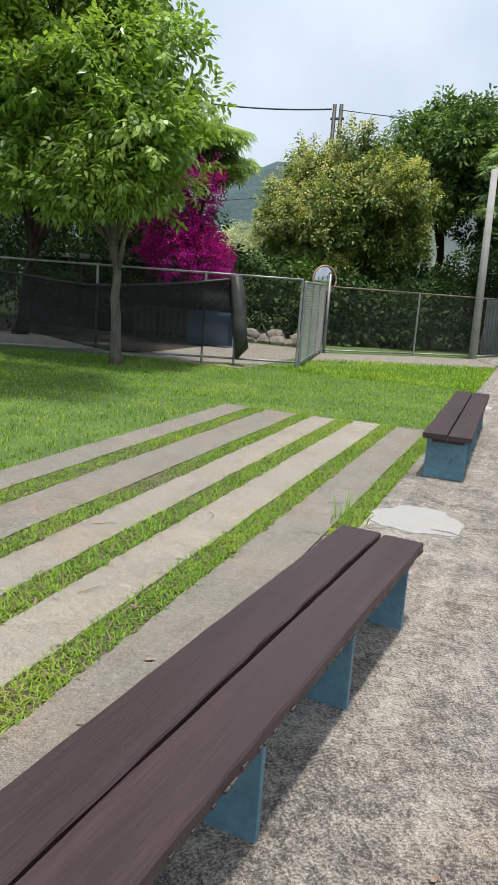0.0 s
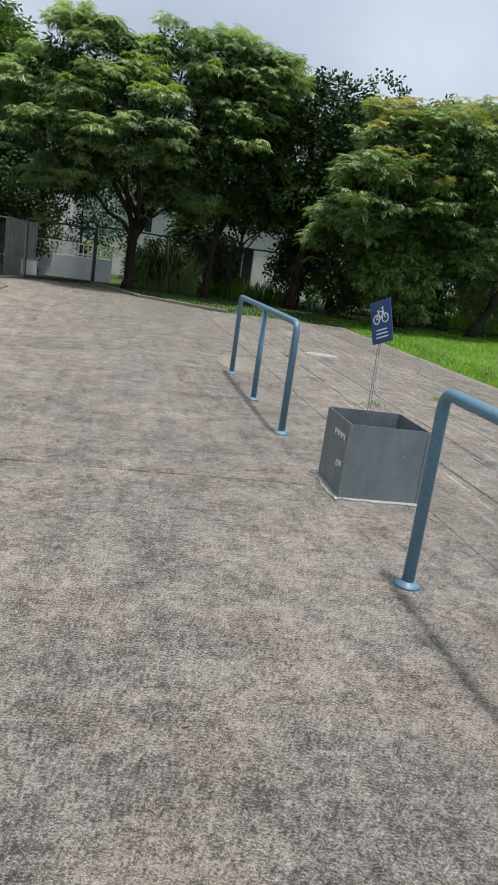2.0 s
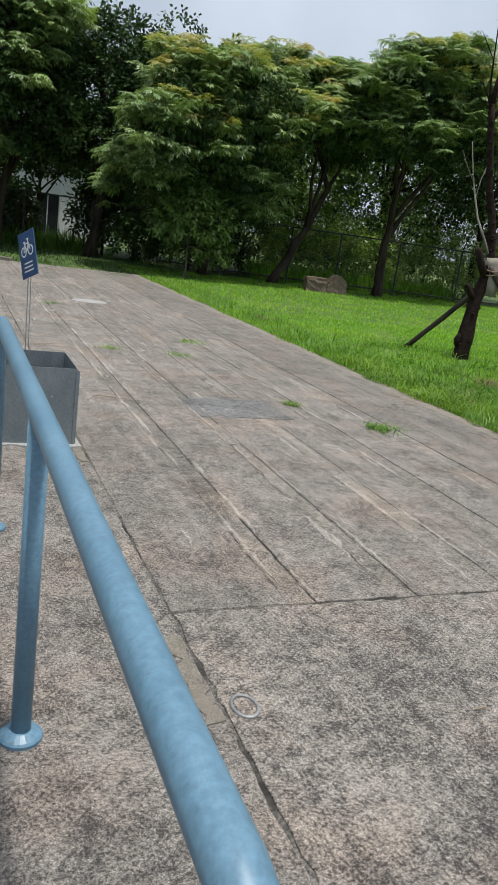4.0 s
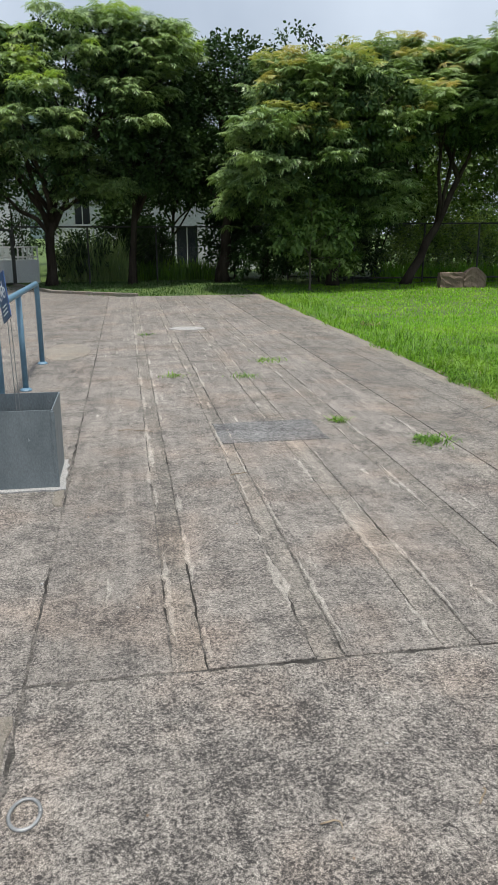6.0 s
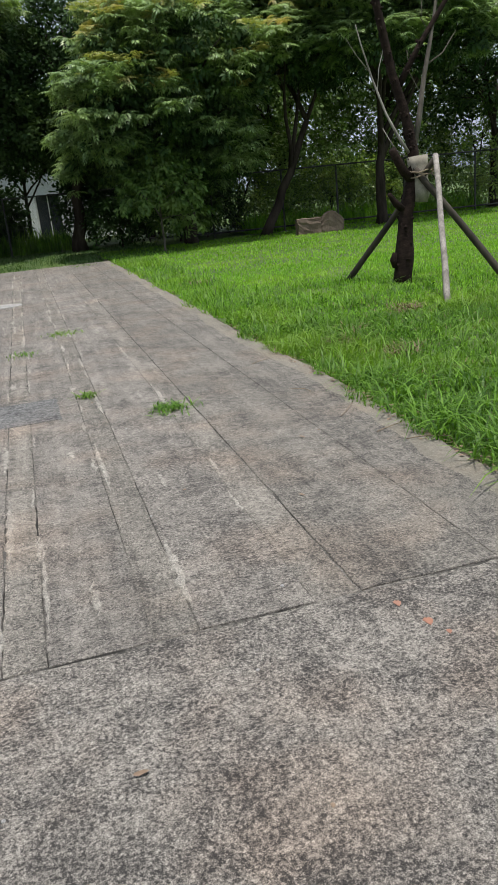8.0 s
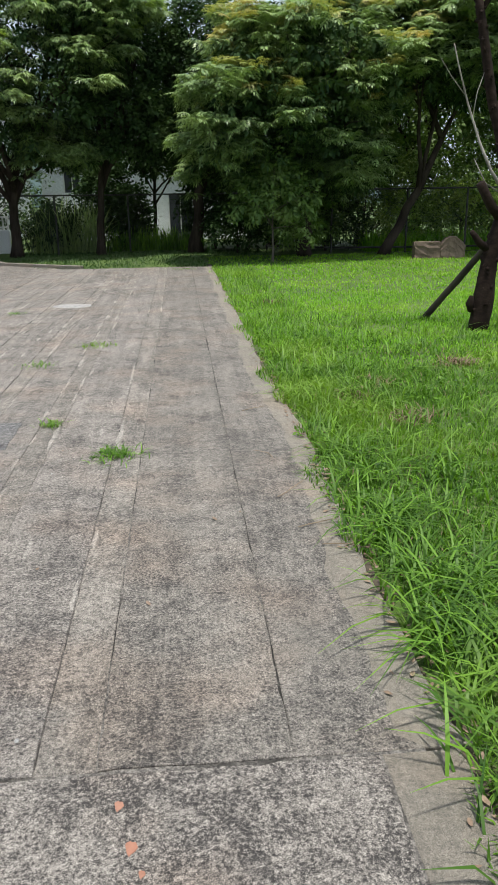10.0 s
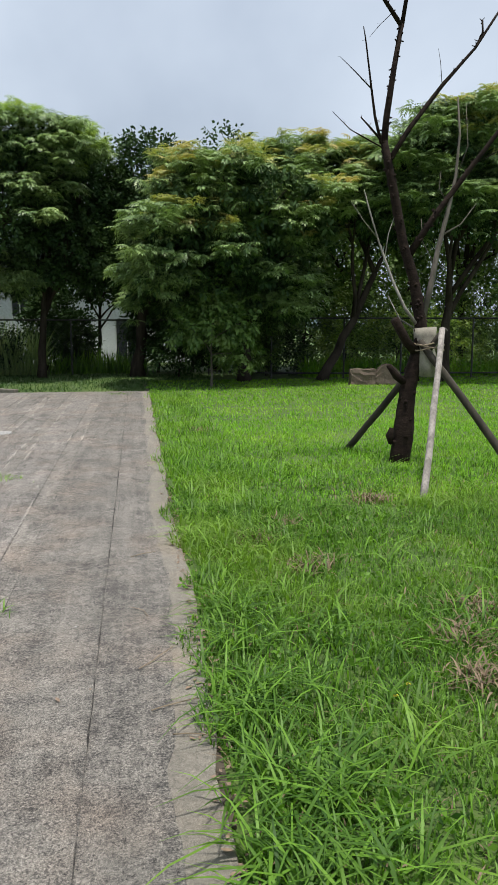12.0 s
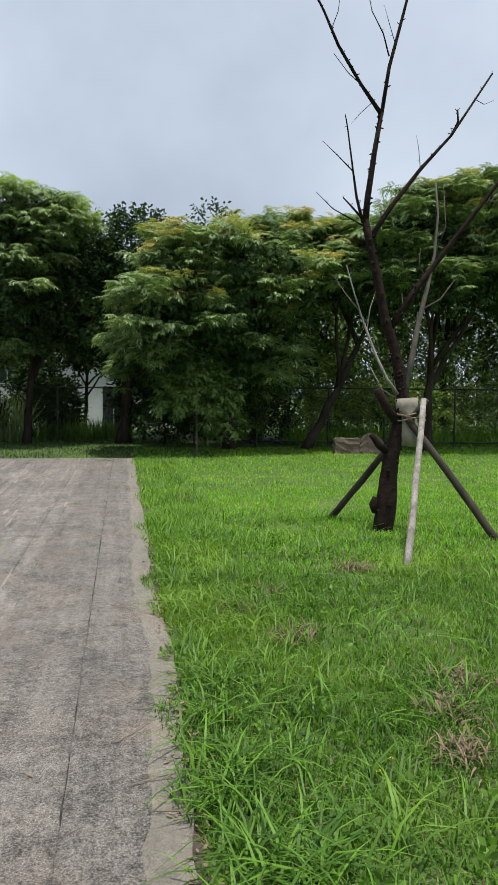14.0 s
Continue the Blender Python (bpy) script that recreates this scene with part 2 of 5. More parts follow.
GOLDLEAF = leaf("rain_tree_leaf", (0.07, 0.13, 0.05), (0.31, 0.44, 0.165), (0.32, 0.43, 0.14), 0.42, 0.18, 0.5)
GOLDTIP = leaf("young_orange_leaf", (0.26, 0.33, 0.10), (0.42, 0.40, 0.13), (0.52, 0.34, 0.14), 0.5, 0.3)
# laurel green, reused as painted shade inside and below the crowns
DARKLEAF = leaf("dark_laurel_and_shade_leaf", (0.015, 0.036, 0.014), (0.05, 0.095, 0.03), (0.075, 0.12, 0.038), 0.6, 0.1, 0.1)
FRESHLEAF = leaf("fresh_green_leaf", (0.10, 0.19, 0.04), (0.35, 0.48, 0.115), (0.44, 0.52, 0.15), 0.32, 0.42)
OLIVELEAF = leaf("olive_leaf", (0.06, 0.11, 0.028), (0.22, 0.29, 0.065), (0.36, 0.36, 0.12), 0.5, 0.15, 0.3)
OLIVETIP = leaf("yellow_olive_shoot", (0.34, 0.35, 0.10), (0.52, 0.50, 0.18), (0.56, 0.52, 0.20), 0.42, 0.3)
MIDLEAF = leaf("mid_green_leaf", (0.05, 0.105, 0.028), (0.15, 0.24, 0.06), (0.21, 0.29, 0.08), 0.5, 0.2, 0.22)
DEADGRASS = leaf("dead_grass", (0.13, 0.09, 0.055), (0.27, 0.20, 0.13), (0.22, 0.16, 0.10), 0.8, 0.15)
REEDLEAF = leaf("reed_leaf", (0.14, 0.23, 0.08), (0.30, 0.40, 0.17), (0.36, 0.40, 0.2), 0.5, 0.4)
MAGENTA = leaf("magenta_bract", (0.22, 0.004, 0.14), (0.48, 0.012, 0.33), (0.34, 0.008, 0.24), 0.7, 0.4, 0.15)
CREAM = leaf("cream_blossom", (0.40, 0.44, 0.25), (0.55, 0.56, 0.38), (0.34, 0.42, 0.18), 0.6, 0.3)
net_mat, nn, nl, nb = material("black_shade_net", 0.85)
nb.inputs["Base Color"].default_value = (0.009, 0.0095, 0.0105, 1)
nt, nm = nn.new("ShaderNodeBsdfTransparent"), nn.new("ShaderNodeMixShader")
nco = nn.new("ShaderNodeTexCoord").outputs["Object"]
nl.new(span(nn, nl, noise_node(nn, nl, nco, 1.3, 4.0), 0.35, 0.7, 0.80, 0.97), nm.inputs["Fac"])
nl.new(nt.outputs["BSDF"], nm.inputs[1])
nl.new(nb.outputs["BSDF"], nm.inputs[2])
nl.new(nm.outputs["Shader"], nn["Material Output"].inputs["Surface"])
NET = net_mat


# ---- building helpers ----
def part(name, bm, mat, parent=None, label="", smooth=False):
    """Link a bmesh as one mesh object, under a thing or on its own."""
    me = bpy.data.meshes.new(name)
    bmesh.ops.recalc_face_normals(bm, faces=bm.faces)
    bm.to_mesh(me)
    bm.free()
    me.materials.append(mat)
    if smooth:
        me.polygons.foreach_set("use_smooth", [True] * len(me.polygons))
    ob = new(name, me)
    if parent:
        ob.parent = parent
    if label:
        ob["label"] = label
    return ob


def mesh_part(name, verts, quads, mat, parent=None):
    """One mesh object from arrays of corners and four-cornered faces."""
    me = bpy.data.meshes.new(name)
    me.vertices.add(len(verts))
    me.vertices.foreach_set("co", np.asarray(verts, np.float32).ravel())
    q = np.asarray(quads, np.int32)
    me.loops.add(q.size)
    me.loops.foreach_set("vertex_index", q.ravel())
    me.polygons.add(len(q))
    me.polygons.foreach_set("loop_start", np.arange(len(q), dtype=np.int32) * 4)
    me.update(calc_edges=True)
    me.materials.append(mat)
    ob = new(name, me)
    if parent:
        ob.parent = parent
    return ob


def thing(name, label, category, at=(0, 0, 0), group="", kind=""):
    ob = new(name)
    ob.location = at
    return tagged(ob, label, category, group, kind)


def box(bm, x0, x1, y0, y1, z0, z1, bevel=0.0, m=None):
    r = bmesh.ops.create_cube(bm, size=1.0)
    vs = r["verts"]
    bmesh.ops.scale(bm, vec=(x1 - x0, y1 - y0, z1 - z0), verts=vs)
    bmesh.ops.translate(bm, vec=((x0 + x1) / 2, (y0 + y1) / 2, (z0 + z1) / 2), verts=vs)
    if m:
        bmesh.ops.transform(bm, matrix=m, verts=vs)
    if bevel:
        es = list({e for v in vs for e in v.link_edges})
        bmesh.ops.bevel(bm, geom=es, offset=bevel, segments=2, affect="EDGES", profile=0.6)
    return bm


def tube(bm, pts, radii, sides=8, jitter=0.0, cap=True):
    """A tapered, bent tube through the points."""
    pts = [Vector(p) for p in pts]
    if not hasattr(radii, "__len__"):
        radii = [radii] * len(pts)
    rings, ref = [], Vector((0.31, 0.17, 0.93))
    for i, p in enumerate(pts):
        d = (pts[min(i + 1, len(pts) - 1)] - pts[max(i - 1, 0)]).normalized()
        side = d.cross(ref)
        if side.length < 0.1:
            side = d.cross(Vector((1, 0, 0)))
        side.normalize()
        up = side.cross(d)
        ring = []
        for k in range(sides):
            a = 2 * math.pi * k / sides
            r = radii[i] * (1 + jitter * random.uniform(-1, 1))
            ring.append(bm.verts.new(p + (side * math.cos(a) + up * math.sin(a)) * r))
        rings.append(ring)
    for a, b in zip(rings, rings[1:]):
        for k in range(sides):
            bm.faces.new((a[k], a[(k + 1) % sides], b[(k + 1) % sides], b[k]))
    if cap:
        bm.faces.new(rings[0][::-1])
        bm.faces.new(rings[-1])
    return bm


def bend(a, b, sag, n=6, wobble=0.0):
    """Points from a to b, bowed by sag and a little uneven."""
    a, b, sag = Vector(a), Vector(b), Vector(sag)
    out = []
    for i in range(n + 1):
        s = i / n
        w = Vector((random.uniform(-1, 1), random.uniform(-1, 1), random.uniform(-1, 1))) * wobble * (0 < i < n)
        out.append(a.lerp(b, s) + sag * (4 * s * (1 - s)) + w)
    return out


def scatter(name, tv, tf, places, turns, scales, mat, parent=None):
    """One mesh of a small template set down at many places: turns are (n, 3, 3), scales (n,)."""
    tv, tf = np.asarray(tv, float), np.asarray(tf, int)
    v = np.einsum("nij,kj->nki", turns, tv) * np.asarray(scales)[:, None, None] + np.asarray(places)[:, None, :]
    f = tf[None] + (np.arange(len(v)) * len(tv))[:, None, None]
    return mesh_part(name, v.reshape(-1, 3), f.reshape(-1, 4), mat, parent)


def turns_from(yaw, tilt, roll):
    """Rotation matrices: roll about the leaf's own length, tilt up from level, then yaw."""
    cy, sy, ct, st, cr, sr = np.cos(yaw), np.sin(yaw), np.cos(tilt), np.sin(tilt), np.cos(roll), np.sin(roll)
    z, o = np.zeros_like(cy), np.ones_like(cy)
    def stack(*r):
        return np.stack([np.stack(row, -1) for row in r], -2)
    rz = stack((cy, -sy, z), (sy, cy, z), (z, z, o))
    ry = stack((ct, z, -st), (z, o, z), (st, z, ct))
    rx = stack((o, z, z), (z, cr, -sr), (z, sr, cr))
    return rz @ ry @ rx


rng = np.random.default_rng(5)


def frond_rosette(fronds=5, pairs=4):
    """A spray of drooping feathery leaves round a twig's tip, about one metre across the leaf."""
    vs, fs = [], []
    for k in range(fronds):
        a = 2 * math.pi * (k + rng.uniform(-0.3, 0.3)) / fronds
        lift, droop, ln = rng.uniform(0.05, 0.35), rng.uniform(0.3, 0.65), rng.uniform(0.75, 1.05)
        ca, sa = math.cos(a), math.sin(a)
        def put(s, w, dz):
            x = s * ln
            return (x * ca - w * sa, x * sa + w * ca, lift * x - droop * x * x + dz)
        for j in range(pairs):
            s = 0.22 + 0.78 * j / pairs
            lw = 0.30 * (1 - 0.55 * abs(j / pairs - 0.35))
            for sign in (-1, 1):
                i = len(vs)
                vs += [put(s, 0, 0), put(s + 0.02, sign * lw * 0.55, 0.015), put(s + 0.20, sign * lw, -0.07), put(s + 0.15, sign * lw * 0.42, 0.0)]
                fs.append((i, i + 1, i + 2, i + 3))
        i = len(vs)
        vs += [put(0.93, 0, 0), put(1.02, 0.05, 0), put(1.18, 0, -0.05), put(1.02, -0.05, 0)]
        fs.append((i, i + 1, i + 2, i + 3))
    return vs, fs


def twig(leaves=9, length=0.16, width=0.055, spread=0.9, droop=0.25):
    """A twig's worth of pointed leaves about a stem of length one."""
    vs, fs = [], []
    for j in range(leaves):
        s = 0.15 + 0.85 * (j + 0.5) / leaves
        a = j * 2.4 + rng.uniform(-0.4, 0.4)
        o = np.array([math.cos(a) * 0, math.cos(a), math.sin(a) * 0.7])
        d = np.array([0.55, 0, -droop]) + o * spread
        d /= np.linalg.norm(d)
        side = np.cross(d, (0.1, 0.2, 1.0))
        side /= np.linalg.norm(side)
        base = np.array([s, 0, 0]) + o * 0.06
        i = len(vs)
        ln, wd = length * rng.uniform(0.75, 1.2), width * rng.uniform(0.8, 1.2)
        vs += [tuple(base), tuple(base + d * ln * 0.45 + side * wd), tuple(base + d * ln - np.array([0, 0, droop * ln * 0.5])), tuple(base + d * ln * 0.45 - side * wd)]
        fs.append((i, i + 1, i + 2, i + 3))
    return vs, fs


def crown_points(lumps, count, shell=0.72, low=-0.75):
    """Places and outward directions near the skin of a heap of uneven lumps."""
    lumps = np.asarray(lumps, float)
    w = (lumps[:, 3] * lumps[:, 4] * lumps[:, 5]) ** (2 / 3)
    pick = rng.choice(len(lumps), count, p=w / w.sum())
    d = rng.normal(size=(count, 3))
    d /= np.linalg.norm(d, axis=1)[:, None]
    d[:, 2] = np.where(d[:, 2] < low, -d[:, 2], d[:, 2])
    r = shell + (1.06 - shell) * rng.random(count) ** 0.6
    r *= 1 + 0.13 * np.sin(d[:, 0] * 5 + pick) * np.cos(d[:, 1] * 4 - pick * 2)
    p = lumps[pick, :3] + d * lumps[pick, 3:] * r[:, None]
    inside = np.zeros(count, bool)
    for k, q in enumerate(lumps):
        e = (((p - q[:3]) / q[3:]) ** 2).sum(1)
        inside |= (e < 0.42) & (pick != k)
    return p[~inside], d[~inside]


def lumps_in(centre, size, n, small=0.42, seed=1):
    """Uneven lumps that fill a crown's outline."""
    g = np.random.default_rng(seed)
    out = [(*centre, size[0] * 0.62, size[1] * 0.62, size[2] * 0.62)]
    for i in range(n):
        a, u = 2.4 * i + g.uniform(-0.4, 0.4), g.uniform(-0.75, 0.95)
        k = math.sqrt(max(1 - u * u, 0.05)) * g.uniform(0.55, 0.72)
        s = small * g.uniform(0.75, 1.2)
        out.append((centre[0] + math.cos(a) * k * size[0], centre[1] + math.sin(a) * k * size[1], centre[2] + u * 0.62 * size[2],
                    size[0] * s, size[1] * s, size[2] * s * 0.8))
    return out


def spray_lumps(lumps, n, seed):
    """Small flat cushions of foliage over the upper skin of a crown's lumps, in tiers."""
    g = np.random.default_rng(seed)
    out = []
    for _ in range(n):
        q = lumps[g.integers(len(lumps))]
        a, u = g.uniform(0, 2 * math.pi), g.uniform(-0.45, 1.0)
        k = math.sqrt(max(1 - u * u, 0)) * g.uniform(0.8, 1.08)
        r = g.uniform(0.30, 0.58)
        out.append((q[0] + math.cos(a) * k * q[3], q[1] + math.sin(a) * k * q[4], q[2] + u * q[5] * 0.98, r, r, r * 0.46))
    return out


def make_tree(label, base, top, radius, lumps, kind, leaf_mat, count, size, bark=None, tip_mat=None, tips=0, name="tree", forks=5, group="", inner=0.25, tufts=0):
    """A tree: tapered trunk with limbs, and a crown of many small leaves with an uneven outline."""
    bark = bark or BARK
    t = thing(name, label, "tree", base, group)
    b, e = Vector(base), Vector(top)
    loc = lambda p: Vector(p) - b
    bm = bmesh.new()
    spine = bend((0, 0, -0.05), e - b, ((e - b).cross(Vector((0, 0, 1))) * 0.04), 7, radius * 0.35)
    tube(bm, spine, [radius * (1.35 if i == 0 else 1.0 - 0.45 * i / 7) for i in range(8)], 10, 0.1)
    part("trunk", bm, bark, t, smooth=True)
    bm = bmesh.new()
    for q in lumps[1:1 + forks * 2]:
        c = loc(q[:3])
        s = spine[random.choice((4, 5, 6, 7))]
        pts = bend(s, c, ((c - s).length * 0.02, 0, (c - s).length * 0.08), 5, radius * 0.5)
        tube(bm, pts, [radius * 0.5 * (1 - 0.75 * i / 5) for i in range(6)], 6, 0.1)
        for _ in range(3):
            o = Vector((random.uniform(-1, 1) * q[3], random.uniform(-1, 1) * q[4], random.uniform(-0.2, 0.9) * q[5])) * 0.8
            tube(bm, bend(pts[3], c + o, (0, 0, 0.1), 4, radius * 0.3), [radius * 0.2 * (1 - 0.7 * i / 4) for i in range(5)], 5, 0.1)
    part("branch_frame", bm, bark, t, smooth=True)
    if kind == "frond":
        cushions = spray_lumps(lumps, max(24, count // 17), count)
        p, d = crown_points(cushions, count, 0.6, -0.1)
    elif tufts:
        p, d = crown_points([(*q[:5], q[3] * 0.7) for q in spray_lumps(lumps, tufts, count)], count, 0.5, -0.5)
    else:
        p, d = crown_points(lumps, count)
    k = int(len(p) * (inner if kind != "frond" else 0.12))
    p[:k] = p[:k] - d[:k] * np.asarray(lumps)[:, 3].mean() * rng.uniform(0.15, 0.6, (k, 1))
    n = len(p)
    yaw = np.arctan2(d[:, 1], d[:, 0]) + rng.normal(0, 0.7, n)
    if kind == "frond":
        tilt, roll = rng.normal(0.05, 0.16, n), rng.normal(0, 0.16, n)
    else:
        tilt, roll = np.arcsin(np.clip(d[:, 2], -1, 1)) * 0.55 + rng.normal(-0.1, 0.45, n), rng.normal(0, 0.6, n)
    tv, tf = frond_rosette() if kind == "frond" else twig(*kind)
    sc = size * rng.uniform(0.7, 1.2, n)
    scatter("crown", tv, tf, p - np.array(base), turns_from(yaw, tilt, roll), sc, leaf_mat, t)
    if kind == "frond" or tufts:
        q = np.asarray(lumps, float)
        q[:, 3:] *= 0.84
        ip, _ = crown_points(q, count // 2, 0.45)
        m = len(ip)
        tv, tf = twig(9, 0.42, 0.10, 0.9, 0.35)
        # frond crowns get dark leaves inside, painting the shade between their sprays
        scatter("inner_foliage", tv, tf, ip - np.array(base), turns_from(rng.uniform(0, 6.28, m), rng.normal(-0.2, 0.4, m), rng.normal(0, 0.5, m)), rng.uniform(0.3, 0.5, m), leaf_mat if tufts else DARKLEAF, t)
    if tip_mat and tips:
        clump = np.array([noise.noise((a * 0.8, b * 0.8, c * 0.8)) for a, b, c in p])
        hi = np.nonzero((d[:, 2] > 0.3) & (clump > 0.08) & (p[:, 2] > np.median(p[:, 2]) - 0.2) if kind == "frond" else (d[:, 2] > -0.25) & (clump > -0.12))[0]
        hi = rng.choice(hi, min(tips, len(hi)), replace=False)
        tv, tf = frond_rosette(6, 4) if kind == "frond" else twig(*kind)
        scatter("new_growth", tv, tf, p[hi] - np.array(base) + d[hi] * size * 0.35 + (0, 0, size * 0.2), turns_from(yaw[hi], tilt[hi] + 0.2, roll[hi]), sc[hi] * 0.75, tip_mat, t)
    return t


def outline_slab(x0, x1, y0, y1, top, depth, jit, step=0.22, m=None, uneven=0.0, ragged=0.0):
    """A flat slab with slightly broken, bevelled edges."""
    pts = []
    def run(a, b, axis):
        n = max(1, int(abs(b - a) / step))
        return [a + (b - a) * i / n for i in range(n)]
    for y in run(y0, y1, 1):
        pts.append((x0, y, 1, 0))
    for x in run(x0, x1, 0):
        pts.append((x, y1, 0, -1))
    for y in run(y1, y0, 1):
        pts.append((x1, y, -1, 0))
    for x in run(x1, x0, 0):
        pts.append((x, y0, 0, 1))
    bm = bmesh.new()
    a, b, c = [], [], []
    for x, y, nx, ny in pts:
        j = abs(random.gauss(0, jit)) if jit else 0.0
        if ragged and nx < 0:
            j = ragged * (0.5 + 0.9 * noise.noise((x, y * 1.3, 1.0)) + 0.5 * noise.noise((x, y * 6.0, 2.0)))
        px, py = x + nx * j, y + ny * j
        z = top + 0.0015 * noise.noise((x * 2.1, y * 2.1, top * 50)) + uneven * noise.noise((x * 0.7, y * 0.7, top * 9))
        a.append(bm.verts.new((px + nx * 0.0025, py + ny * 0.0025, z)))
        b.append(bm.verts.new((px, py, z - 0.0025)))
        c.append(bm.verts.new((px, py, top - depth)))
    bm.faces.new(a)
    n = len(a)
    for i in range(n):
        k = (i + 1) % n
        bm.faces.new((a[i], b[i], b[k], a[k]))
        bm.faces.new((b[i], c[i], c[k], b[k]))
    if m:
        bmesh.ops.transform(bm, matrix=m, verts=bm.verts)
    return bm


def blob_slab(cx, cy, rx, ry, top, depth, rough_edge, seed, n=40):
    """A thin poured patch with a ragged outline."""
    g = random.Random(seed)
    bm = bmesh.new()
    a, c = [], []
    for i in range(n):
        t = 2 * math.pi * i / n
        r = 1 + rough_edge * (math.sin(3 * t + seed) * 0.5 + math.sin(7 * t + 2 * seed) * 0.3 + g.uniform(-0.35, 0.35))
        x, y = cx + math.cos(t) * rx * r, cy + math.sin(t) * ry * r
        a.append(bm.verts.new((x, y, top)))
        c.append(bm.verts.new((cx + (x - cx) * 1.02, cy + (y - cy) * 1.02, top - depth)))
    bm.faces.new(a)
    for i in range(n):
        k = (i + 1) % n
        bm.faces.new((a[i], c[i], c[k], a[k]))
    return bm


def chain_link(parent, p0, p1, z0, z1, pitch=0.075, r=0.0015, mat=None):
    """Crossing wires of a chain-link panel, joined as one part."""
    p0, p1 = Vector((*p0, 0)), Vector((*p1, 0))
    ln, h, u = (p1 - p0).length, z1 - z0, (p1 - p0).normalized()
    nrm = Vector((-u.y, u.x, 0))
    vs, fs = [], []
    count = int((ln + h) / pitch)
    for sgn in (1, -1):
        for i in range(count):
            s = i * pitch - h if sgn > 0 else i * pitch
            a, b = (s, z0), (s + sgn * h, z1)
            lo, hi = max(0, min(a[0], b[0])), min(ln, max(a[0], b[0]))
            if hi <= lo:
                continue
            f = lambda q: z0 + (q - a[0]) / (sgn * h) * h
            e0, e1 = (lo, f(lo)), (hi, f(hi))
            off = nrm * (0.002 * sgn)
            w0, w1 = p0 + u * e0[0] + off + Vector((0, 0, e0[1])), p0 + u * e1[0] + off + Vector((0, 0, e1[1]))
            d = (w1 - w0).normalized()
            s1 = d.cross(nrm).normalized() * r
            k = len(vs)
            for w in (w0, w1):
                vs += [w + s1, w - s1 * 0.5 + nrm * r * 0.87, w - s1 * 0.5 - nrm * r * 0.87]
            for j in range(3):
                q = (j + 1) % 3
                fs.append((k + j, k + q, k + 3 + q, k + 3 + j))
    ob = mesh_part("chain_link", [tuple(v) for v in vs], fs, mat or WIRE, parent)
    ob["kind"] = "stuff"
    return ob


def post(parent, x, y, h, r, mat, name="post", lean=(0, 0)):
    bm = bmesh.new()
    tube(bm, [(x, y, -0.05), (x + lean[0] * 0.97, y + lean[1] * 0.97, h - 0.02), (x + lean[0], y + lean[1], h)], [r, r, r * 0.6], 10)
    return part(name, bm, mat, parent, smooth=False)


def pipe(parent, a, b, r, mat, name):
    bm = bmesh.new()
    tube(bm, [a, ((a[0] + b[0]) / 2, (a[1] + b[1]) / 2, (a[2] + b[2]) / 2), b], r, 8)
    return part(name, bm, mat, parent, smooth=True)


def blades(name, px, py, z, length, width, lean, mat, droop=0.5, rows=4):
    """Grass blades: bent, tapered ribbons at the given places."""
    n = len(px)
    yaw = rng.uniform(0, 2 * math.pi, n)
    dx, dy = np.cos(yaw), np.sin(yaw)
    ln2 = lean * length
    s = np.array([0.0, 0.4, 0.75, 1.0]) if rows == 4 else np.array([0.0, 0.55, 1.0])
    w = np.array([0.8, 1.0, 0.65, 0.06]) if rows == 4 else np.array([0.9, 0.85, 0.06])
    v = np.zeros((n, rows * 2, 3))
    for i in range(rows):
        out = ln2 * s[i] ** 1.6
        up = length * (s[i] - droop * lean * s[i] ** 2.2)
        for j, sg in enumerate((-1, 1)):
            v[:, i * 2 + j, 0] = px + dx * out - dy * width * w[i] * sg * 0.5
            v[:, i * 2 + j, 1] = py + dy * out + dx * width * w[i] * sg * 0.5
            v[:, i * 2 + j, 2] = z + up
    f = np.array([(2 * i, 2 * i + 1, 2 * i + 3, 2 * i + 2) for i in range(rows - 1)])[None] + (np.arange(n) * rows * 2)[:, None, None]
    return mesh_part(name, v.reshape(-1, 3), f.reshape(-1, 4), mat)


# ---- the setting ----
bm = bmesh.new()
bmesh.ops.create_grid(bm, x_segments=40, y_segments=40, size=900)
bmesh.ops.translate(bm, vec=(0, 0, -0.03), verts=bm.verts)
tagged(part("ground", bm, TURF), "grassy ground reaching to the hills", "ground", kind="structure")

pavement = thing("pavement", "weathered grey exposed-aggregate concrete yard with joints", "pavement", kind="structure")
bm = bmesh.new()
box(bm, -1.96, 6.43, -8, 19.5, -0.058, -0.005)
part("joint_bed", bm, BEDDING, pavement, "dirt-filled joints")
part("slab", outline_slab(-1.98, 2.692, -8, 5.198, 0.0, 0.055, 0.005, 0.05), CONCRETE, pavement)
part("slab", outline_slab(-1.98, 2.692, 5.203, 19.6, 0.001, 0.055, 0.005, 0.05), CONCRETE, pavement)
part("slab", outline_slab(2.697, 6.30, -8, 2.784, 0.002, 0.055, 0.007, 0.05), CONCRETE, pavement)
lines = (2.697, 3.21, 3.335, 3.74, 3.85, 4.24, 4.385, 4.735, 4.89, 5.31, 5.485, 6.05, 6.43)
for i, (a, b) in enumerate(zip(lines, lines[1:])):
    lift = 0.001 * ((i * 7) % 3) - 0.003 * (i % 2)
    part("slab", outline_slab(a + 0.0005, b - 0.0005, 2.796, 19.9, lift, 0.05, (0.004 if i < 6 or i == 10 else 0.0015), 0.06, ragged=0.07 if i == 11 else 0.0), DARKCON if i > 9 else FILLER if i % 2 else LANE, pavement)
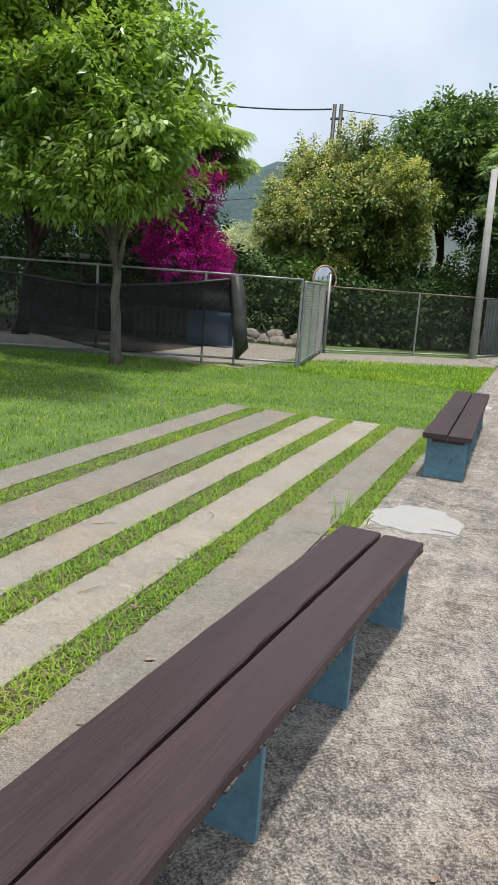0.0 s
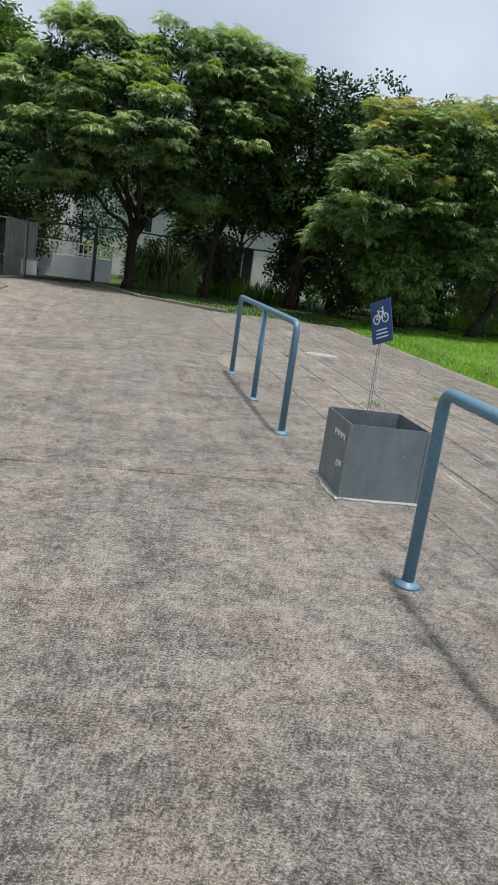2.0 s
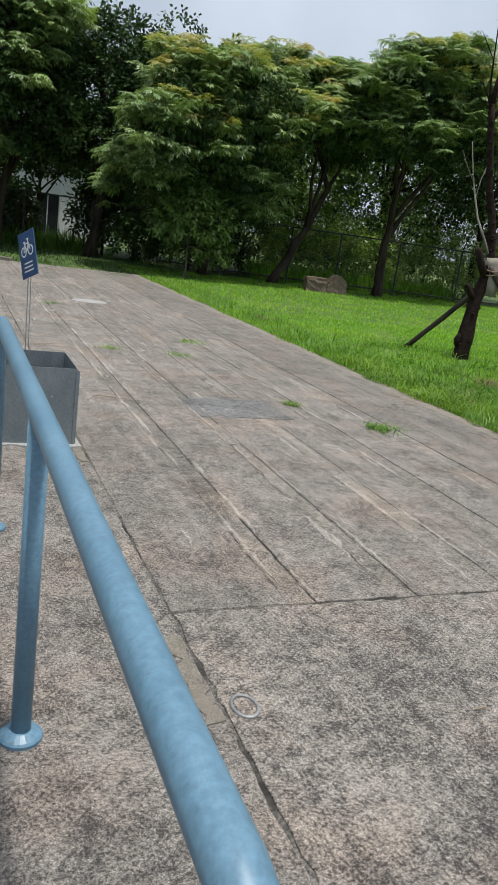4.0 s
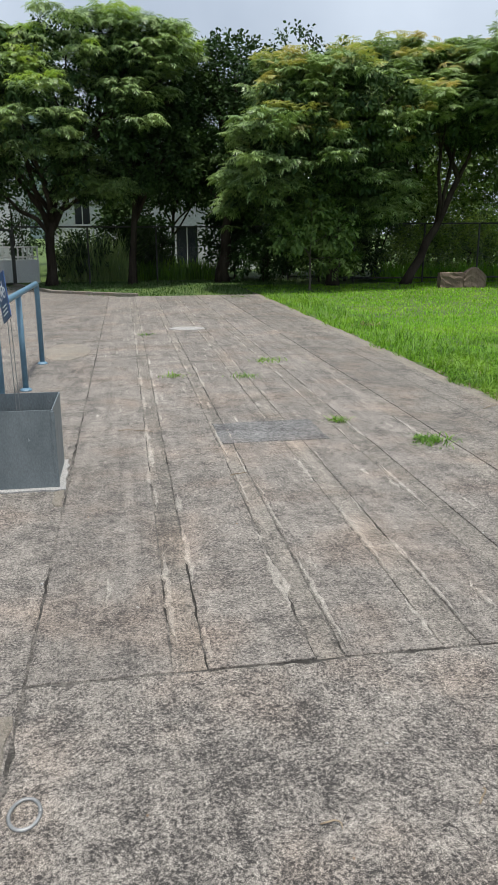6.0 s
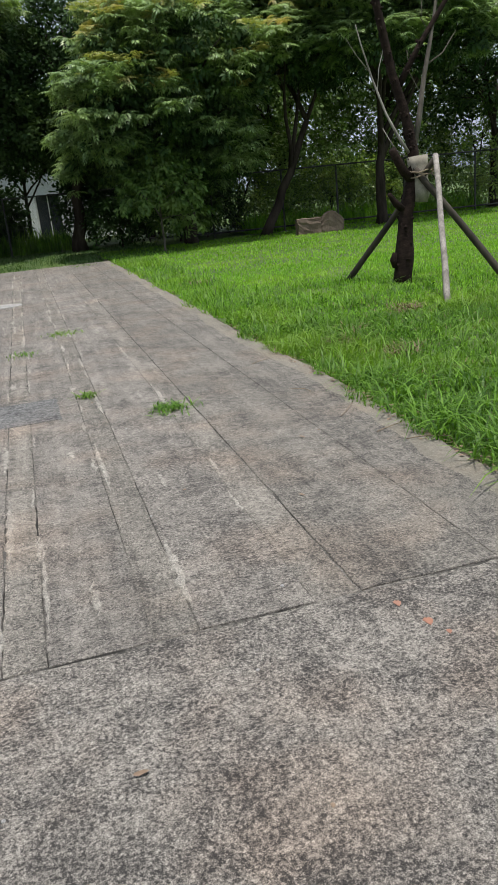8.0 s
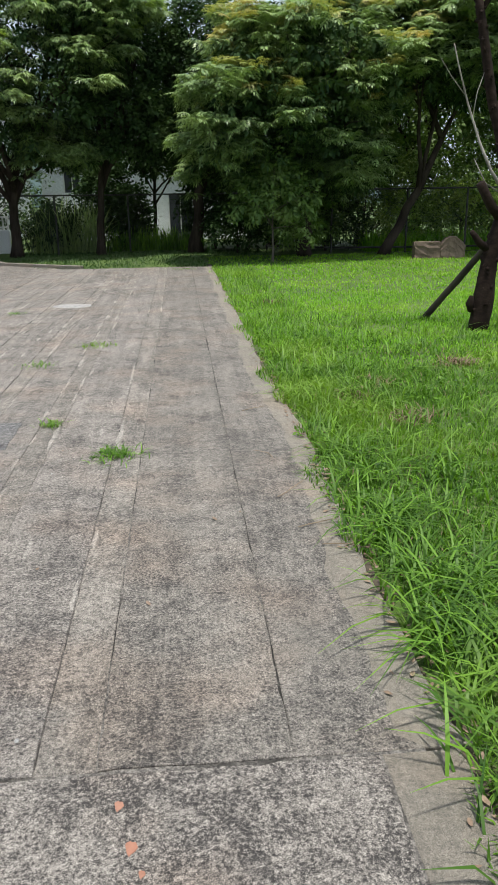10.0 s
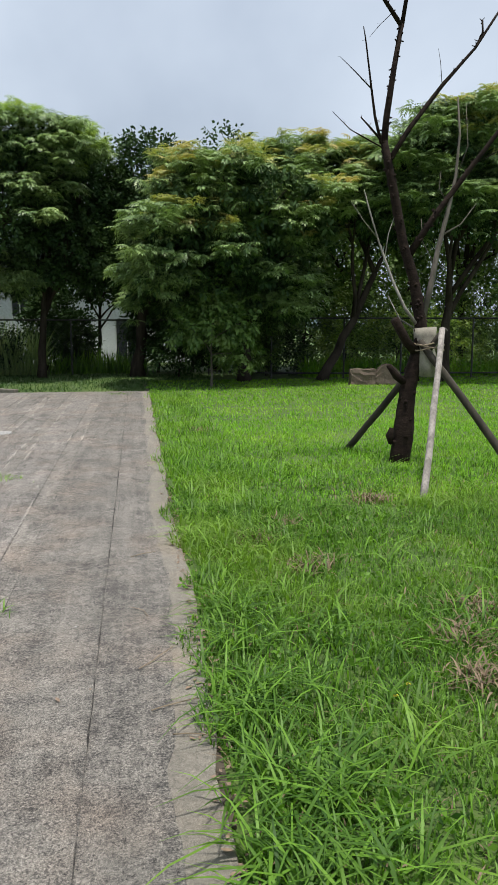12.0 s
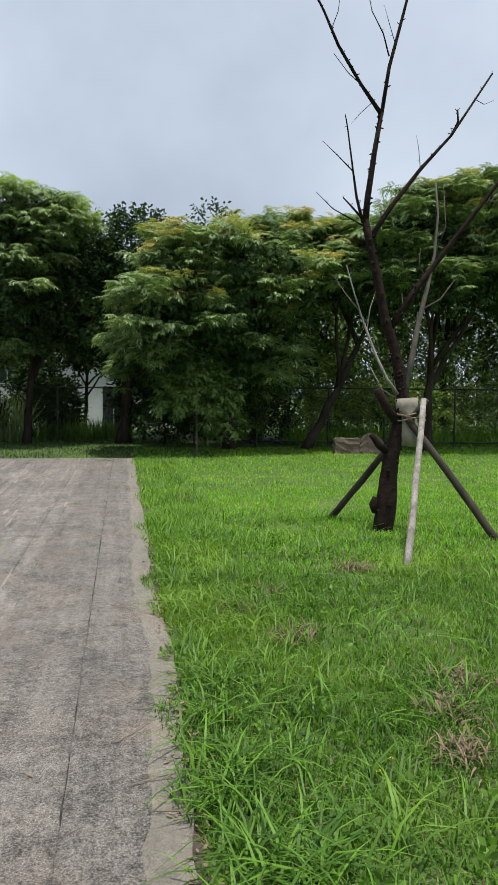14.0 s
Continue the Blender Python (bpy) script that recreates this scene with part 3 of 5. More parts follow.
part("slab", outline_slab(6.302, 6.58, -8, 2.785, -0.003, 0.05, 0.0, 0.12, ragged=0.05), EDGE, pavement, "pale broken slab edge")
part("slab", outline_slab(6.28, 6.58, 2.797, 19.9, -0.003, 0.05, 0.0, 0.12, ragged=0.05), EDGE, pavement, "pale broken slab edge")

def crust(bm, pts, w, top):
    """A thin ragged smear of mortar along a line, thickest in its middle."""
    rows = []
    for i, (x, y) in enumerate(pts):
        k = min(1.0, 3.2 * min(i, len(pts) - 1 - i) / len(pts) + 0.12)
        a, b = w * k * random.uniform(0.4, 1.1), w * k * random.uniform(0.4, 1.1)
        rows.append([bm.verts.new(c) for c in ((x - a, y, -0.004), (x - a * 0.6, y, top), (x + b * 0.6, y, top * random.uniform(0.6, 1.1)), (x + b, y, -0.004))])
    for p, q in zip(rows, rows[1:]):
        for k in range(3):
            bm.faces.new((p[k], p[k + 1], q[k + 1], q[k]))
bm = bmesh.new()
for jx in lines[1:-2]:
    y = 2.8 + random.uniform(0, 0.4)
    while y < 18.5:
        ln = random.uniform(0.12, 0.9)
        off = random.choice((-0.012, 0.012, 0.02))
        n = max(4, int(ln / 0.035))
        if random.random() < (0.75 if jx < 5.2 else 0.35):
            crust(bm, [(jx + off + random.gauss(0, 0.004), y + ln * i / n) for i in range(n + 1)], random.uniform(0.009, 0.030), random.uniform(0.003, 0.006))
        y += ln + random.uniform(0.02, 0.5)
for i in range(46):
    jx, y = random.uniform(2.75, 5.4), random.uniform(2.9, 12)
    n = random.randint(5, 12)
    crust(bm, [(jx + random.gauss(0, 0.006), y + 0.03 * k) for k in range(n)], random.uniform(0.008, 0.03), 0.0035)
part("joint_crust", bm, CRUST, pavement, "ragged pale mortar smears along the joints")["kind"] = "stuff"
bm = bmesh.new()
a = [bm.verts.new((x, y, -0.004)) for x, y in ((-2.0, 19.55), (3.2, 19.55), (2.5, 20.6), (1.2, 21.6), (-0.25, 24.9), (-2.2, 23.3), (-2.75, 21.3))]
bm.faces.new(a)
r = bmesh.ops.extrude_face_region(bm, geom=list(bm.faces))
bmesh.ops.translate(bm, vec=(0, 0, -0.05), verts=[v for v in r["geom"] if isinstance(v, bmesh.types.BMVert)])
part("gate_apron", bm, CONCRETE, pavement)
bm = bmesh.new()
a = [bm.verts.new((x, y, -0.012)) for x, y in ((-5.7, 15.9), (-2.05, 18.6), (-2.05, 20.6), (-2.7, 21.2), (-4.2, 20.05), (-6.1, 18.1))]
bm.faces.new(a)
r = bmesh.ops.extrude_face_region(bm, geom=list(bm.faces))
bmesh.ops.translate(bm, vec=(0, 0, -0.05), verts=[v for v in r["geom"] if isinstance(v, bmesh.types.BMVert)])
part("fence_path", bm, STRIP, pavement, "grey strip of path along the fence")

bm = bmesh.new()
for i in range(120):
    y = -2 + i * 0.2
    box(bm, 6.46, 6.56 + 0.06 * noise.noise((y * 1.7, 3, 0)), y, y + 0.2, -0.04, -0.016 + 0.006 * noise.noise((y * 3, 1, 0)))
part("edge_soil", bm, SOIL, pavement, "bare brown soil along the slab edge")
strips = thing("strip_paving", "parallel concrete strips with grass growing between them", "pavement", kind="structure")
for a, b, y0, y1, m in ((-4.66, -4.32, -4, 8.85, STRIP), (-4.10, -3.68, -4, 8.8, STRIP), (-3.50, -3.185, -4, 8.8, TAN), (-3.005, -2.66, -4, 8.85, TAN),
                        (-2.49, -2.13, -4, 8.85, STRIP), (-2.127, -1.983, -4, 4.5, STRIP)):
    part("concrete_strip", outline_slab(a, b, y0, y1, 0.0, 0.06, 0.011, 0.06, ragged=0.012), m, strips)

bm = box(bmesh.new(), -4.6, -2.0, -4, 8.8, -0.05, -0.014)
part("soil_bed", bm, SOIL, strips, "dark soil between the strips")
for cx, cy, rx, ry, e, s, m, label in ((-1.66, 5.17, 0.31, 0.31, 0.16, 3, PATCH, "ragged pale mortar patch on the concrete"),
                                       (4.1, 12.95, 0.29, 0.24, 0.05, 5, PATCH, "round pale mortar patch on the concrete"),
                                       (-1.72, 11.4, 0.13, 0.22, 0.05, 9, PATCH, "small pale mortar patch by the lawn"),
                                       (2.3, 10.7, 0.3, 0.75, 0.05, 8, STRIP, "smooth grey repaired patch in the concrete")):
    tagged(part("patch", blob_slab(cx, cy, rx, ry, 0.008, 0.02, e, s), m), label, "patch", "patches", "structure")

tagged(part("patch", outline_slab(3.76, 4.6, 5.78, 6.42, 0.005, 0.02, 0.012, 0.07), DARKPATCH), "dark mottled repaired patch in the concrete", "patch", "patches", "structure")
for a in ((2.60, 2.686, 2.1, 2.62), (2.62, 2.688, 4.62, 4.9)):
    tagged(part("patch", outline_slab(*a, 0.006, 0.02, 0.014, 0.05), EDGE), "pale broken mortar patch at a joint", "patch", "patches", "structure")
bm = bmesh.new()
tube(bm, [(math.cos(2 * math.pi * k / 24) * 0.042, math.sin(2 * math.pi * k / 24) * 0.058, 0.004) for k in range(25)], 0.006, 6)
ringob = tagged(part("iron_ring", bm, STEEL, smooth=True), "small pale metal ring set in the concrete", "ring")
ringob.location = (2.77, 2.17, 0.0)
for x, y, r in ((5.56, 2.66, 0.012), (5.6, 2.52, 0.015), (5.63, 2.44, 0.008)):
    tagged(part("paint_mark", blob_slab(x, y, r, r * 1.4, 0.0045, 0.006, 0.3, 7, 18), ORANGE), "faded orange paint mark on the concrete", "paint mark", "paint marks")
yard = thing("yard", "pale concrete yard beyond the chain-link fence", "pavement", kind="structure")
part("yard_slab", outline_slab(-22, -6.1, 13.0, 19.0, -0.02, 0.04, 0.02, 1.0, m=Matrix.Identity(4)), EDGE, yard)

kerb = thing("kerb", "low concrete kerb between the yard and the shaded ground", "kerb", kind="structure")
for (x0, y0), (x1, y1) in (((-0.25, 24.9), (1.2, 21.6)), ((1.2, 21.6), (2.5, 20.6)), ((2.5, 20.6), (3.4, 20.0))):
    d = Vector((x1 - x0, y1 - y0, 0))
    m = Matrix.Translation(((x0 + x1) / 2, (y0 + y1) / 2, 0)) @ Matrix.Rotation(math.atan2(d.y, d.x), 4, "Z")
    bm = box(bmesh.new(), -d.length / 2, d.length / 2, -0.07, 0.07, -0.05, 0.07, 0.015)
    bmesh.ops.transform(bm, matrix=m, verts=bm.verts)
    part("kerb_stone", bm, STRIP, kerb)

# hills far off
def hill(cx, cy, w, d, h, seed):
    bm = bmesh.new()
    bmesh.ops.create_grid(bm, x_segments=60, y_segments=24, size=0.5)
    for v in bm.verts:
        x, y = v.co.x, v.co.y
        k = max(0.0, math.cos(x * math.pi)) ** 0.7 * max(0.0, math.cos(y * math.pi))
        n = noise.fractal((x * 6 + seed, y * 3, seed), 1.0, 2.0, 5)
        v.co = (cx + x * w, cy + y * d, h * k * (0.85 + 0.28 * n) + k * 3 * noise.noise((x * 90, y * 60, seed)) - 1)
    return bm
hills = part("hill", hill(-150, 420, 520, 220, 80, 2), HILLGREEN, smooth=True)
tagged(hills, "wooded hill in the distance, tinted blue for haze", "hill", kind="structure")
tagged(part("hill", hill(-260, 330, 420, 160, 44, 7), HILLGREEN, smooth=True), "lower wooded hill, tinted blue for haze", "hill", kind="structure")


# ---- benches ----
def bench(ox, oy, yaw, legs, length, start):
    """A low bench: two long planks on upright painted panels."""
    t = thing("bench", "low bench of two dark brown planks on blue panels", "bench", (ox, oy, 0), "benches")
    t.rotation_euler = (0, 0, yaw)
    top, th = 0.392, 0.042
    for x0, x1 in ((-0.395, -0.203), (-0.190, 0.0)):
        bm = bmesh.new()
        n = int(length / 0.12)
        ring = []
        for i in range(n + 1):
            y = start + length * i / n
            j = lambda: random.gauss(0, 0.0018)
            w = 0.004 * math.sin(y * 1.3 + x0 * 9)
            ring.append([bm.verts.new(c) for c in ((x0 + j(), y, top - th), (x1 + j(), y, top - th), (x1 + j(), y, top - 0.006 + w), (x1 - 0.006, y, top + w),
                                                   (x0 + 0.006, y, top + w), (x0 + j(), y, top - 0.006 + w))])
        for a, b in zip(ring, ring[1:]):
            for k in range(6):
                bm.faces.new((a[k], a[(k + 1) % 6], b[(k + 1) % 6], b[k]))
        bm.faces.new(ring[0][::-1])
        bm.faces.new(ring[-1])
        part("plank", bm, PLANK, t)
    for xe in (-0.203, 0.0):
        bm = bmesh.new()
        n = int(length / 0.03)
        for i in range(n):
            if random.random() < 0.4:
                y, w = start + length * i / n, random.uniform(0.012, 0.04)
                box(bm, xe - 0.004, xe + 0.0035, y, min(y + w, start + length), top - th - 0.001, top - th + random.uniform(0.004, 0.016))
        part("worn_edge", bm, WORN, t, "chipped plank edge")["kind"] = "stuff"
    bm = bmesh.new()
    box(bm, -0.32, -0.06, start + 0.06, start + length - 0.06, top - th - 0.035, top - th - 0.001, 0.004)
    part("batten", bm, WORN, t, "rough dark underside batten")
    for y in legs:
        bm = box(bmesh.new(), -0.365, -0.032, y - 0.013, y + 0.013, -0.01, top - th - 0.002, 0.004)
        part("leg_panel", bm, BLUEPAINT, t, "faded blue upright panel")
    return t
bench(-1.412, 3.50, radians(-4.3), (-2.40, -1.63, -0.86, -0.09), 3.0, -2.98)
bench(-1.465, 6.45, radians(1.6), (0.1, 0.85, 1.62, 2.35, 3.05), 3.3, -0.03)


# ---- rails ----
def rail(x, y0, y1, mid, h):
    """A low bicycle rail: a bent tube on three posts with round foot plates."""
    t = thing("bicycle_rail", "blue painted steel tube rail on three posts", "rail", (x, y0, 0), "bicycle rails")
    r, ln, k = 0.030, y1 - y0, 0.07
    bm = bmesh.new()
    c = h - r
    pts = [(0, 0, 0.0), (0, 0, c - k)]
    pts += [(0, k - k * math.cos(a), c - k + k * math.sin(a)) for a in (0.4, 0.8, 1.2)]
    pts += [(0, k, c), (0, ln / 2, c), (0, ln - k, c)]
    pts += [(0, ln - k + k * math.sin(a), c - k + k * math.cos(a)) for a in (0.4, 0.8, 1.2)]
    pts += [(0, ln, c - k), (0, ln, 0.0)]
    tube(bm, pts, r, 16)
    part("hoop", bm, RAILPAINT, t, smooth=True)
    bm = bmesh.new()
    tube(bm, [(0, mid - y0, 0), (0, mid - y0, c - 0.01)], r * 0.95, 16)
    part("middle_post", bm, RAILPAINT, t, smooth=True)
    for y in (0, mid - y0, ln):
        bm = bmesh.new()
        tube(bm, [(0, y, -0.004), (0, y, 0.010), (0, y, 0.016), (0, y, 0.03)], [0.062, 0.062, 0.056, 0.034], 20)
        part("foot_plate", bm, RAILPAINT, t)
    return t
rail(2.07, 6.66, 9.76, 8.12, 0.99)
rail(2.075, 0.66, 3.65, 2.16, 0.99)

# ---- metal planter and its sign ----
planter = thing("planter_box", "open galvanised sheet-metal box on mortar bed", "planter", (2.37, 5.22, 0))
hw, hd, ph, th = 0.268, 0.275, 0.50, 0.006
for name, args in (("front_panel", (-hw, hw, -hd, -hd + th)), ("back_panel", (-hw, hw, hd - th, hd)), ("side_panel", (-hw, -hw + th, -hd + th, hd - th)), ("side_panel", (hw - th, hw, -hd + th, hd - th))):
    bm = box(bmesh.new(), *args, 0.012, ph)
    part(name, bm, GALV, planter)
for s in (-1, 1):
    bm = box(bmesh.new(), s * hw - 0.012, s * hw + 0.012, -hd - 0.006, -hd + 0.004, 0.015, ph - 0.01, 0.003)
    part("corner_seam", bm, GALV, planter)
bm = box(bmesh.new(), -hw + th, hw - th, -hd + th, hd - th, 0.0, 0.06)
part("soil_fill", bm, SOIL, planter, "dry dark soil inside")
part("mortar_bed", outline_slab(-hw - 0.06, hw + 0.05, -hd - 0.055, hd + 0.05, 0.012, 0.03, 0.02, 0.07), PATCH, planter, "pale mortar smear round the base")
for i in range(7):
    bm = box(bmesh.new(), -hw - 0.0035, -hw - 0.0005, -0.19 + i * 0.035, -0.175 + i * 0.035, 0.37 + 0.012 * (i % 2), 0.41)
    part("scratch_mark", bm, SIGNWHITE, planter, "faint pale lettering traces")
for i in range(5):
    bm = box(bmesh.new(), -hw - 0.0035, -hw - 0.0005, -0.20 + i * 0.025, -0.19 + i * 0.025, 0.20 - i * 0.006, 0.235 - i * 0.004)
    part("scratch_mark", bm, SIGNWHITE, planter)

sign = thing("bicycle_sign", "blue bicycle parking sign on a thin leaning rod", "sign", (2.365, 5.42, 0.05))
bm = bmesh.new()
tube(bm, [(0.0, 0.0, 0), (-0.01, 0.0, 0.95)], 0.003, 8)
part("rod", bm, STEEL, sign)
bm = bmesh.new()
tube(bm, [(0.022, 0.008, 0), (0.008, 0.008, 0.95)], 0.0025, 8)
part("rod", bm, STEEL, sign)
sm = Matrix.Translation((-0.02, -0.008, 1.085)) @ Matrix.Rotation(radians(-67), 4, "Z") @ Matrix.Rotation(radians(-20), 4, "Y")
bm = box(bmesh.new(), -0.10, 0.10, -0.003, 0.003, -0.145, 0.145, 0.002, None)
bmesh.ops.transform(bm, matrix=sm, verts=bm.verts)
board = part("board", bm, SIGNBLUE, sign)
def ring_mark(cx, cz, r, w):
    bm = bmesh.new()
    n = 28
    rows = []
    for rr in (r - w, r):
        for y in (-0.0034, -0.0050):
            rows.append([bm.verts.new((cx + math.cos(2 * math.pi * i / n) * rr, y, cz + math.sin(2 * math.pi * i / n) * rr)) for i in range(n)])
    for a, b in ((0, 1), (1, 3), (3, 2), (2, 0)):
        for i in range(n):
            k = (i + 1) % n
            bm.faces.new((rows[a][i], rows[a][k], rows[b][k], rows[b][i]))
    bmesh.ops.transform(bm, matrix=sm, verts=bm.verts)
    return bm
def bar_mark(a, b, w):
    d = Vector((b[0] - a[0], 0, b[1] - a[1]))
    m = sm @ Matrix.Translation(((a[0] + b[0]) / 2, -0.0042, (a[1] + b[1]) / 2)) @ Matrix.Rotation(-math.atan2(d.z, d.x), 4, "Y")
    bm = box(bmesh.new(), -d.length / 2, d.length / 2, -0.0008, 0.0008, -w / 2, w / 2)
    bmesh.ops.transform(bm, matrix=m, verts=bm.verts)
    return bm
for cx in (-0.042, 0.042):
    part("wheel_symbol", ring_mark(cx, 0.02, 0.033, 0.008), SIGNWHITE, board)
for a, b in (((-0.042, 0.02), (-0.022, 0.068)), ((-0.022, 0.068), (0.024, 0.068)), ((0.024, 0.068), (0.042, 0.02)), ((0.0, 0.02), (0.024, 0.068)), ((0.0, 0.02), (-0.024, 0.065)),
             ((-0.042, 0.02), (0.0, 0.02)), ((0.024, 0.068), (0.02, 0.092)), ((0.005, 0.094), (0.032, 0.094)), ((-0.036, 0.078), (-0.012, 0.078))):
    part("frame_symbol", bar_mark(a, b, 0.008), SIGNWHITE, board)
for z, w in ((-0.055, 0.05), (-0.08, 0.055), (-0.105, 0.06)):
    part("text_bar", bar_mark((-w, z), (w, z), 0.009), SIGNWHITE, board)


# ---- fences ----
def fence_run(label, points, h, rail_mat, post_mat, bottom, group="fences", wire=None, r=0.024, pitch=0.075, name="fence", skip=(), wr=0.0015):
    t = thing(name, label, "fence", (points[0][0], points[0][1], 0), group)
    ox, oy = points[0]
    q = [(x - ox, y - oy) for x, y in points]
    for i, (x, y) in enumerate(q):
        if i not in skip:
            post(t, x, y, h + 0.02, r, post_mat)
    for a, b in zip(q, q[1:]):
        pipe(t, (*a, h), (*b, h), r * 0.85, rail_mat, "top_rail")
        if bottom is not None:
            pipe(t, (*a, bottom), (*b, bottom), r * 0.85, post_mat, "bottom_rail")
        chain_link(t, a, b, 0.06, h, pitch, wr, wire)
    return t
lf = lambda x: 14.0 + (x + 5.41) * 0.48
fence_run("grey chain-link fence with steel tube frame", [(x, lf(x)) for x in (-14.6, -12.7, -10.8, -8.85, -7.05, -6.5, -5.41)], 1.66, STEEL, STEEL, 0.10, skip=())
fence_run("open chain-link gate of weathered galvanised tube", [(-5.38, 14.1), (-5.62, 15.4), (-5.86, 16.7), (-6.12, 18.1)], 1.62, STEEL, STEEL, 0.10, name="mesh_gate", r=0.03, pitch=0.10, wire=WHITEPAINT, wr=0.0045)
fence_run("chain-link fence with rusty top rail and steel posts", [(-6.18, 18.25), (-4.18, 20.2), (-2.72, 21.55), (-2.1, 23.2)], 1.6, RUST, STEEL, 0.05, skip=(0, 2))
fence_run("chain-link gate panel with dark steel frame", [(-2.08, 23.25), (-0.24, 24.85)], 1.66, DARKSTEEL, DARKSTEEL, 0.06, name="yard_gate", r=0.035)
fence_run("dark chain-link fence under the trees", [(-0.2, 24.9), (0.75, 25.3), (2.0, 25.8), (4.2, 26.4), (6.4, 26.5), (8.6, 26.0)], 1.75, DARKSTEEL, DARKSTEEL, None, r=0.03)
fence_run("dark chain-link fence behind the lawn", [(8.6, 26.0), (10.4, 24.4), (12.6, 24.0), (14.4, 23.9), (16.6, 23.6), (19, 23.3), (22, 23)], 1.8, DARKSTEEL, DARKSTEEL, 0.12, r=0.03)
fence_run("dark chain-link fence closing the lawn", [(22, 23), (22, 14), (22, 5), (22, -6)], 1.8, DARKSTEEL, DARKSTEEL, 0.12, r=0.03)

pole = thing("utility_pole", "leaning pale concrete utility pole", "pole", (-2.77, 21.38, 0))
bm = bmesh.new()
tube(bm, [(0, 0, -0.1), (-0.03, 0, 2.4), (-0.06, 0, 4.86)], [0.115, 0.10, 0.085], 12)
part("shaft", bm, POLECON, pole, smooth=True)
bm = bmesh.new()
tube(bm, [(0, 0, 1.55), (0, 0, 1.58)], [0.12, 0.12], 12)
part("band", bm, STEEL, pole)

# convex traffic mirror by the gate
mir = thing("traffic_mirror", "round convex traffic mirror with faded orange rim", "mirror", (-6.2, 18.25, 0))
bm = bmesh.new()
tube(bm, [(0.12, 0.05, -0.05), (0.12, 0.05, 1.9)], 0.035, 10)
part("mirror_post", bm, STEEL, mir, smooth=True)
mm = Matrix.Translation((0, -0.02, 1.74)) @ Matrix.Rotation(radians(52), 4, "Z") @ Matrix.Rotation(radians(90), 4, "X")
bm = bmesh.new()
bmesh.ops.create_uvsphere(bm, u_segments=32, v_segments=16, radius=1.0)
bmesh.ops.delete(bm, geom=[v for v in bm.verts if v.co.z < -0.05], context="VERTS")
bmesh.ops.scale(bm, vec=(0.33, 0.33, 0.07), verts=bm.verts)
bmesh.ops.transform(bm, matrix=mm, verts=bm.verts)
part("mirror_face", bm, MIRROR, mir, "pale reflecting dome", smooth=True)
bm = bmesh.new()
n = 40
tube(bm, [(math.cos(2 * math.pi * i / n) * 0.345, math.sin(2 * math.pi * i / n) * 0.345, 0) for i in range(n + 1)], 0.022, 8)
bmesh.ops.transform(bm, matrix=mm, verts=bm.verts)
part("rim", bm, ORANGE, mir, "faded orange rim", smooth=True)

# shade net slung along the fence
net = thing("shade_net", "black shade netting slung along the fence", "net", (-6.5, lf(-6.5) - 0.05, 0))
bm = bmesh.new()
nx, nz = 70, 12
grid = []
for i in range(nx + 1):
    s = i / nx
    x = -13.5 + s * 7.0
    top = 1.58 if x > -6.6 else 1.28 + 0.30 * max(0, (x + 9.0) / 2.5) ** 1.6 + 0.24 * max(0, (-9.0 - x) / 2.2) ** 1.2
    top = min(top, 1.58)
    bot = 0.22 + 0.12 * math.sin(x * 1.7)
    col = []
    for j in range(nz + 1):
        z = bot + (top - bot) * j / nz
        off = -0.05 + 0.035 * math.sin(x * 3.1 + j * 0.9) + 0.03 * noise.noise((x * 2, z * 3, 0))
        col.append(bm.verts.new((x + 6.5, lf(x) - lf(-6.5) + off, z)))
    grid.append(col)
for a, b in zip(grid, grid[1:]):
    for j in range(nz):
        bm.faces.new((a[j], b[j], b[j + 1], a[j + 1]))
part("net_sheet", bm, NET, net, smooth=True)
bm = bmesh.new()
tube(bm, [(-0.1, -0.04, 1.62), (0.02, -0.1, 1.60), (0.08, -0.1, 1.2), (0.16, -0.12, 0.7), (0.2, -0.12, 0.35), (0.12, -0.1, 0.12)], [0.05, 0.1, 0.13, 0.15, 0.14, 0.04], 12, 0.25)
part("gathered_end", bm, DARKSTEEL, net, "bunched dark end of the net", smooth=True)
bm = bmesh.new()
tube(bm, [(x + 6.5, lf(x) - lf(-6.5) - 0.06, min(1.58, 1.29 + 0.30 * max(0, (x + 9.0) / 2.5) ** 1.6 + 0.24 * max(0, (-9.0 - x) / 2.2) ** 1.2)) for x in np.linspace(-13.4, -6.6, 40)], 0.025, 6, 0.2)
part("hem", bm, DARKSTEEL, net, smooth=True)

# beyond the left fence: tarpaulin, rubble wall, railing, dark shed
tarp = thing("tarpaulin_stack", "blue tarpaulin over a low stack", "tarpaulin", (-8.6, 17.2, -0.02))
bm = box(bmesh.new(), -0.55, 0.55, -0.4, 0.4, 0, 0.82, 0.06)
bmesh.ops.subdivide_edges(bm, edges=bm.edges, cuts=2, use_grid_fill=True)
for v in bm.verts:
    v.co += Vector((noise.noise(v.co * 3), noise.noise(v.co * 3 + Vector((5, 0, 0))), noise.noise(v.co * 2.5) * 0.6)) * 0.06
part("tarpaulin", bm, TANKBLUE, tarp, smooth=True)
heap = thing("rubble_heap", "low heap of broken grey concrete lumps", "rubble", (-8.0, 19.75, -0.02))
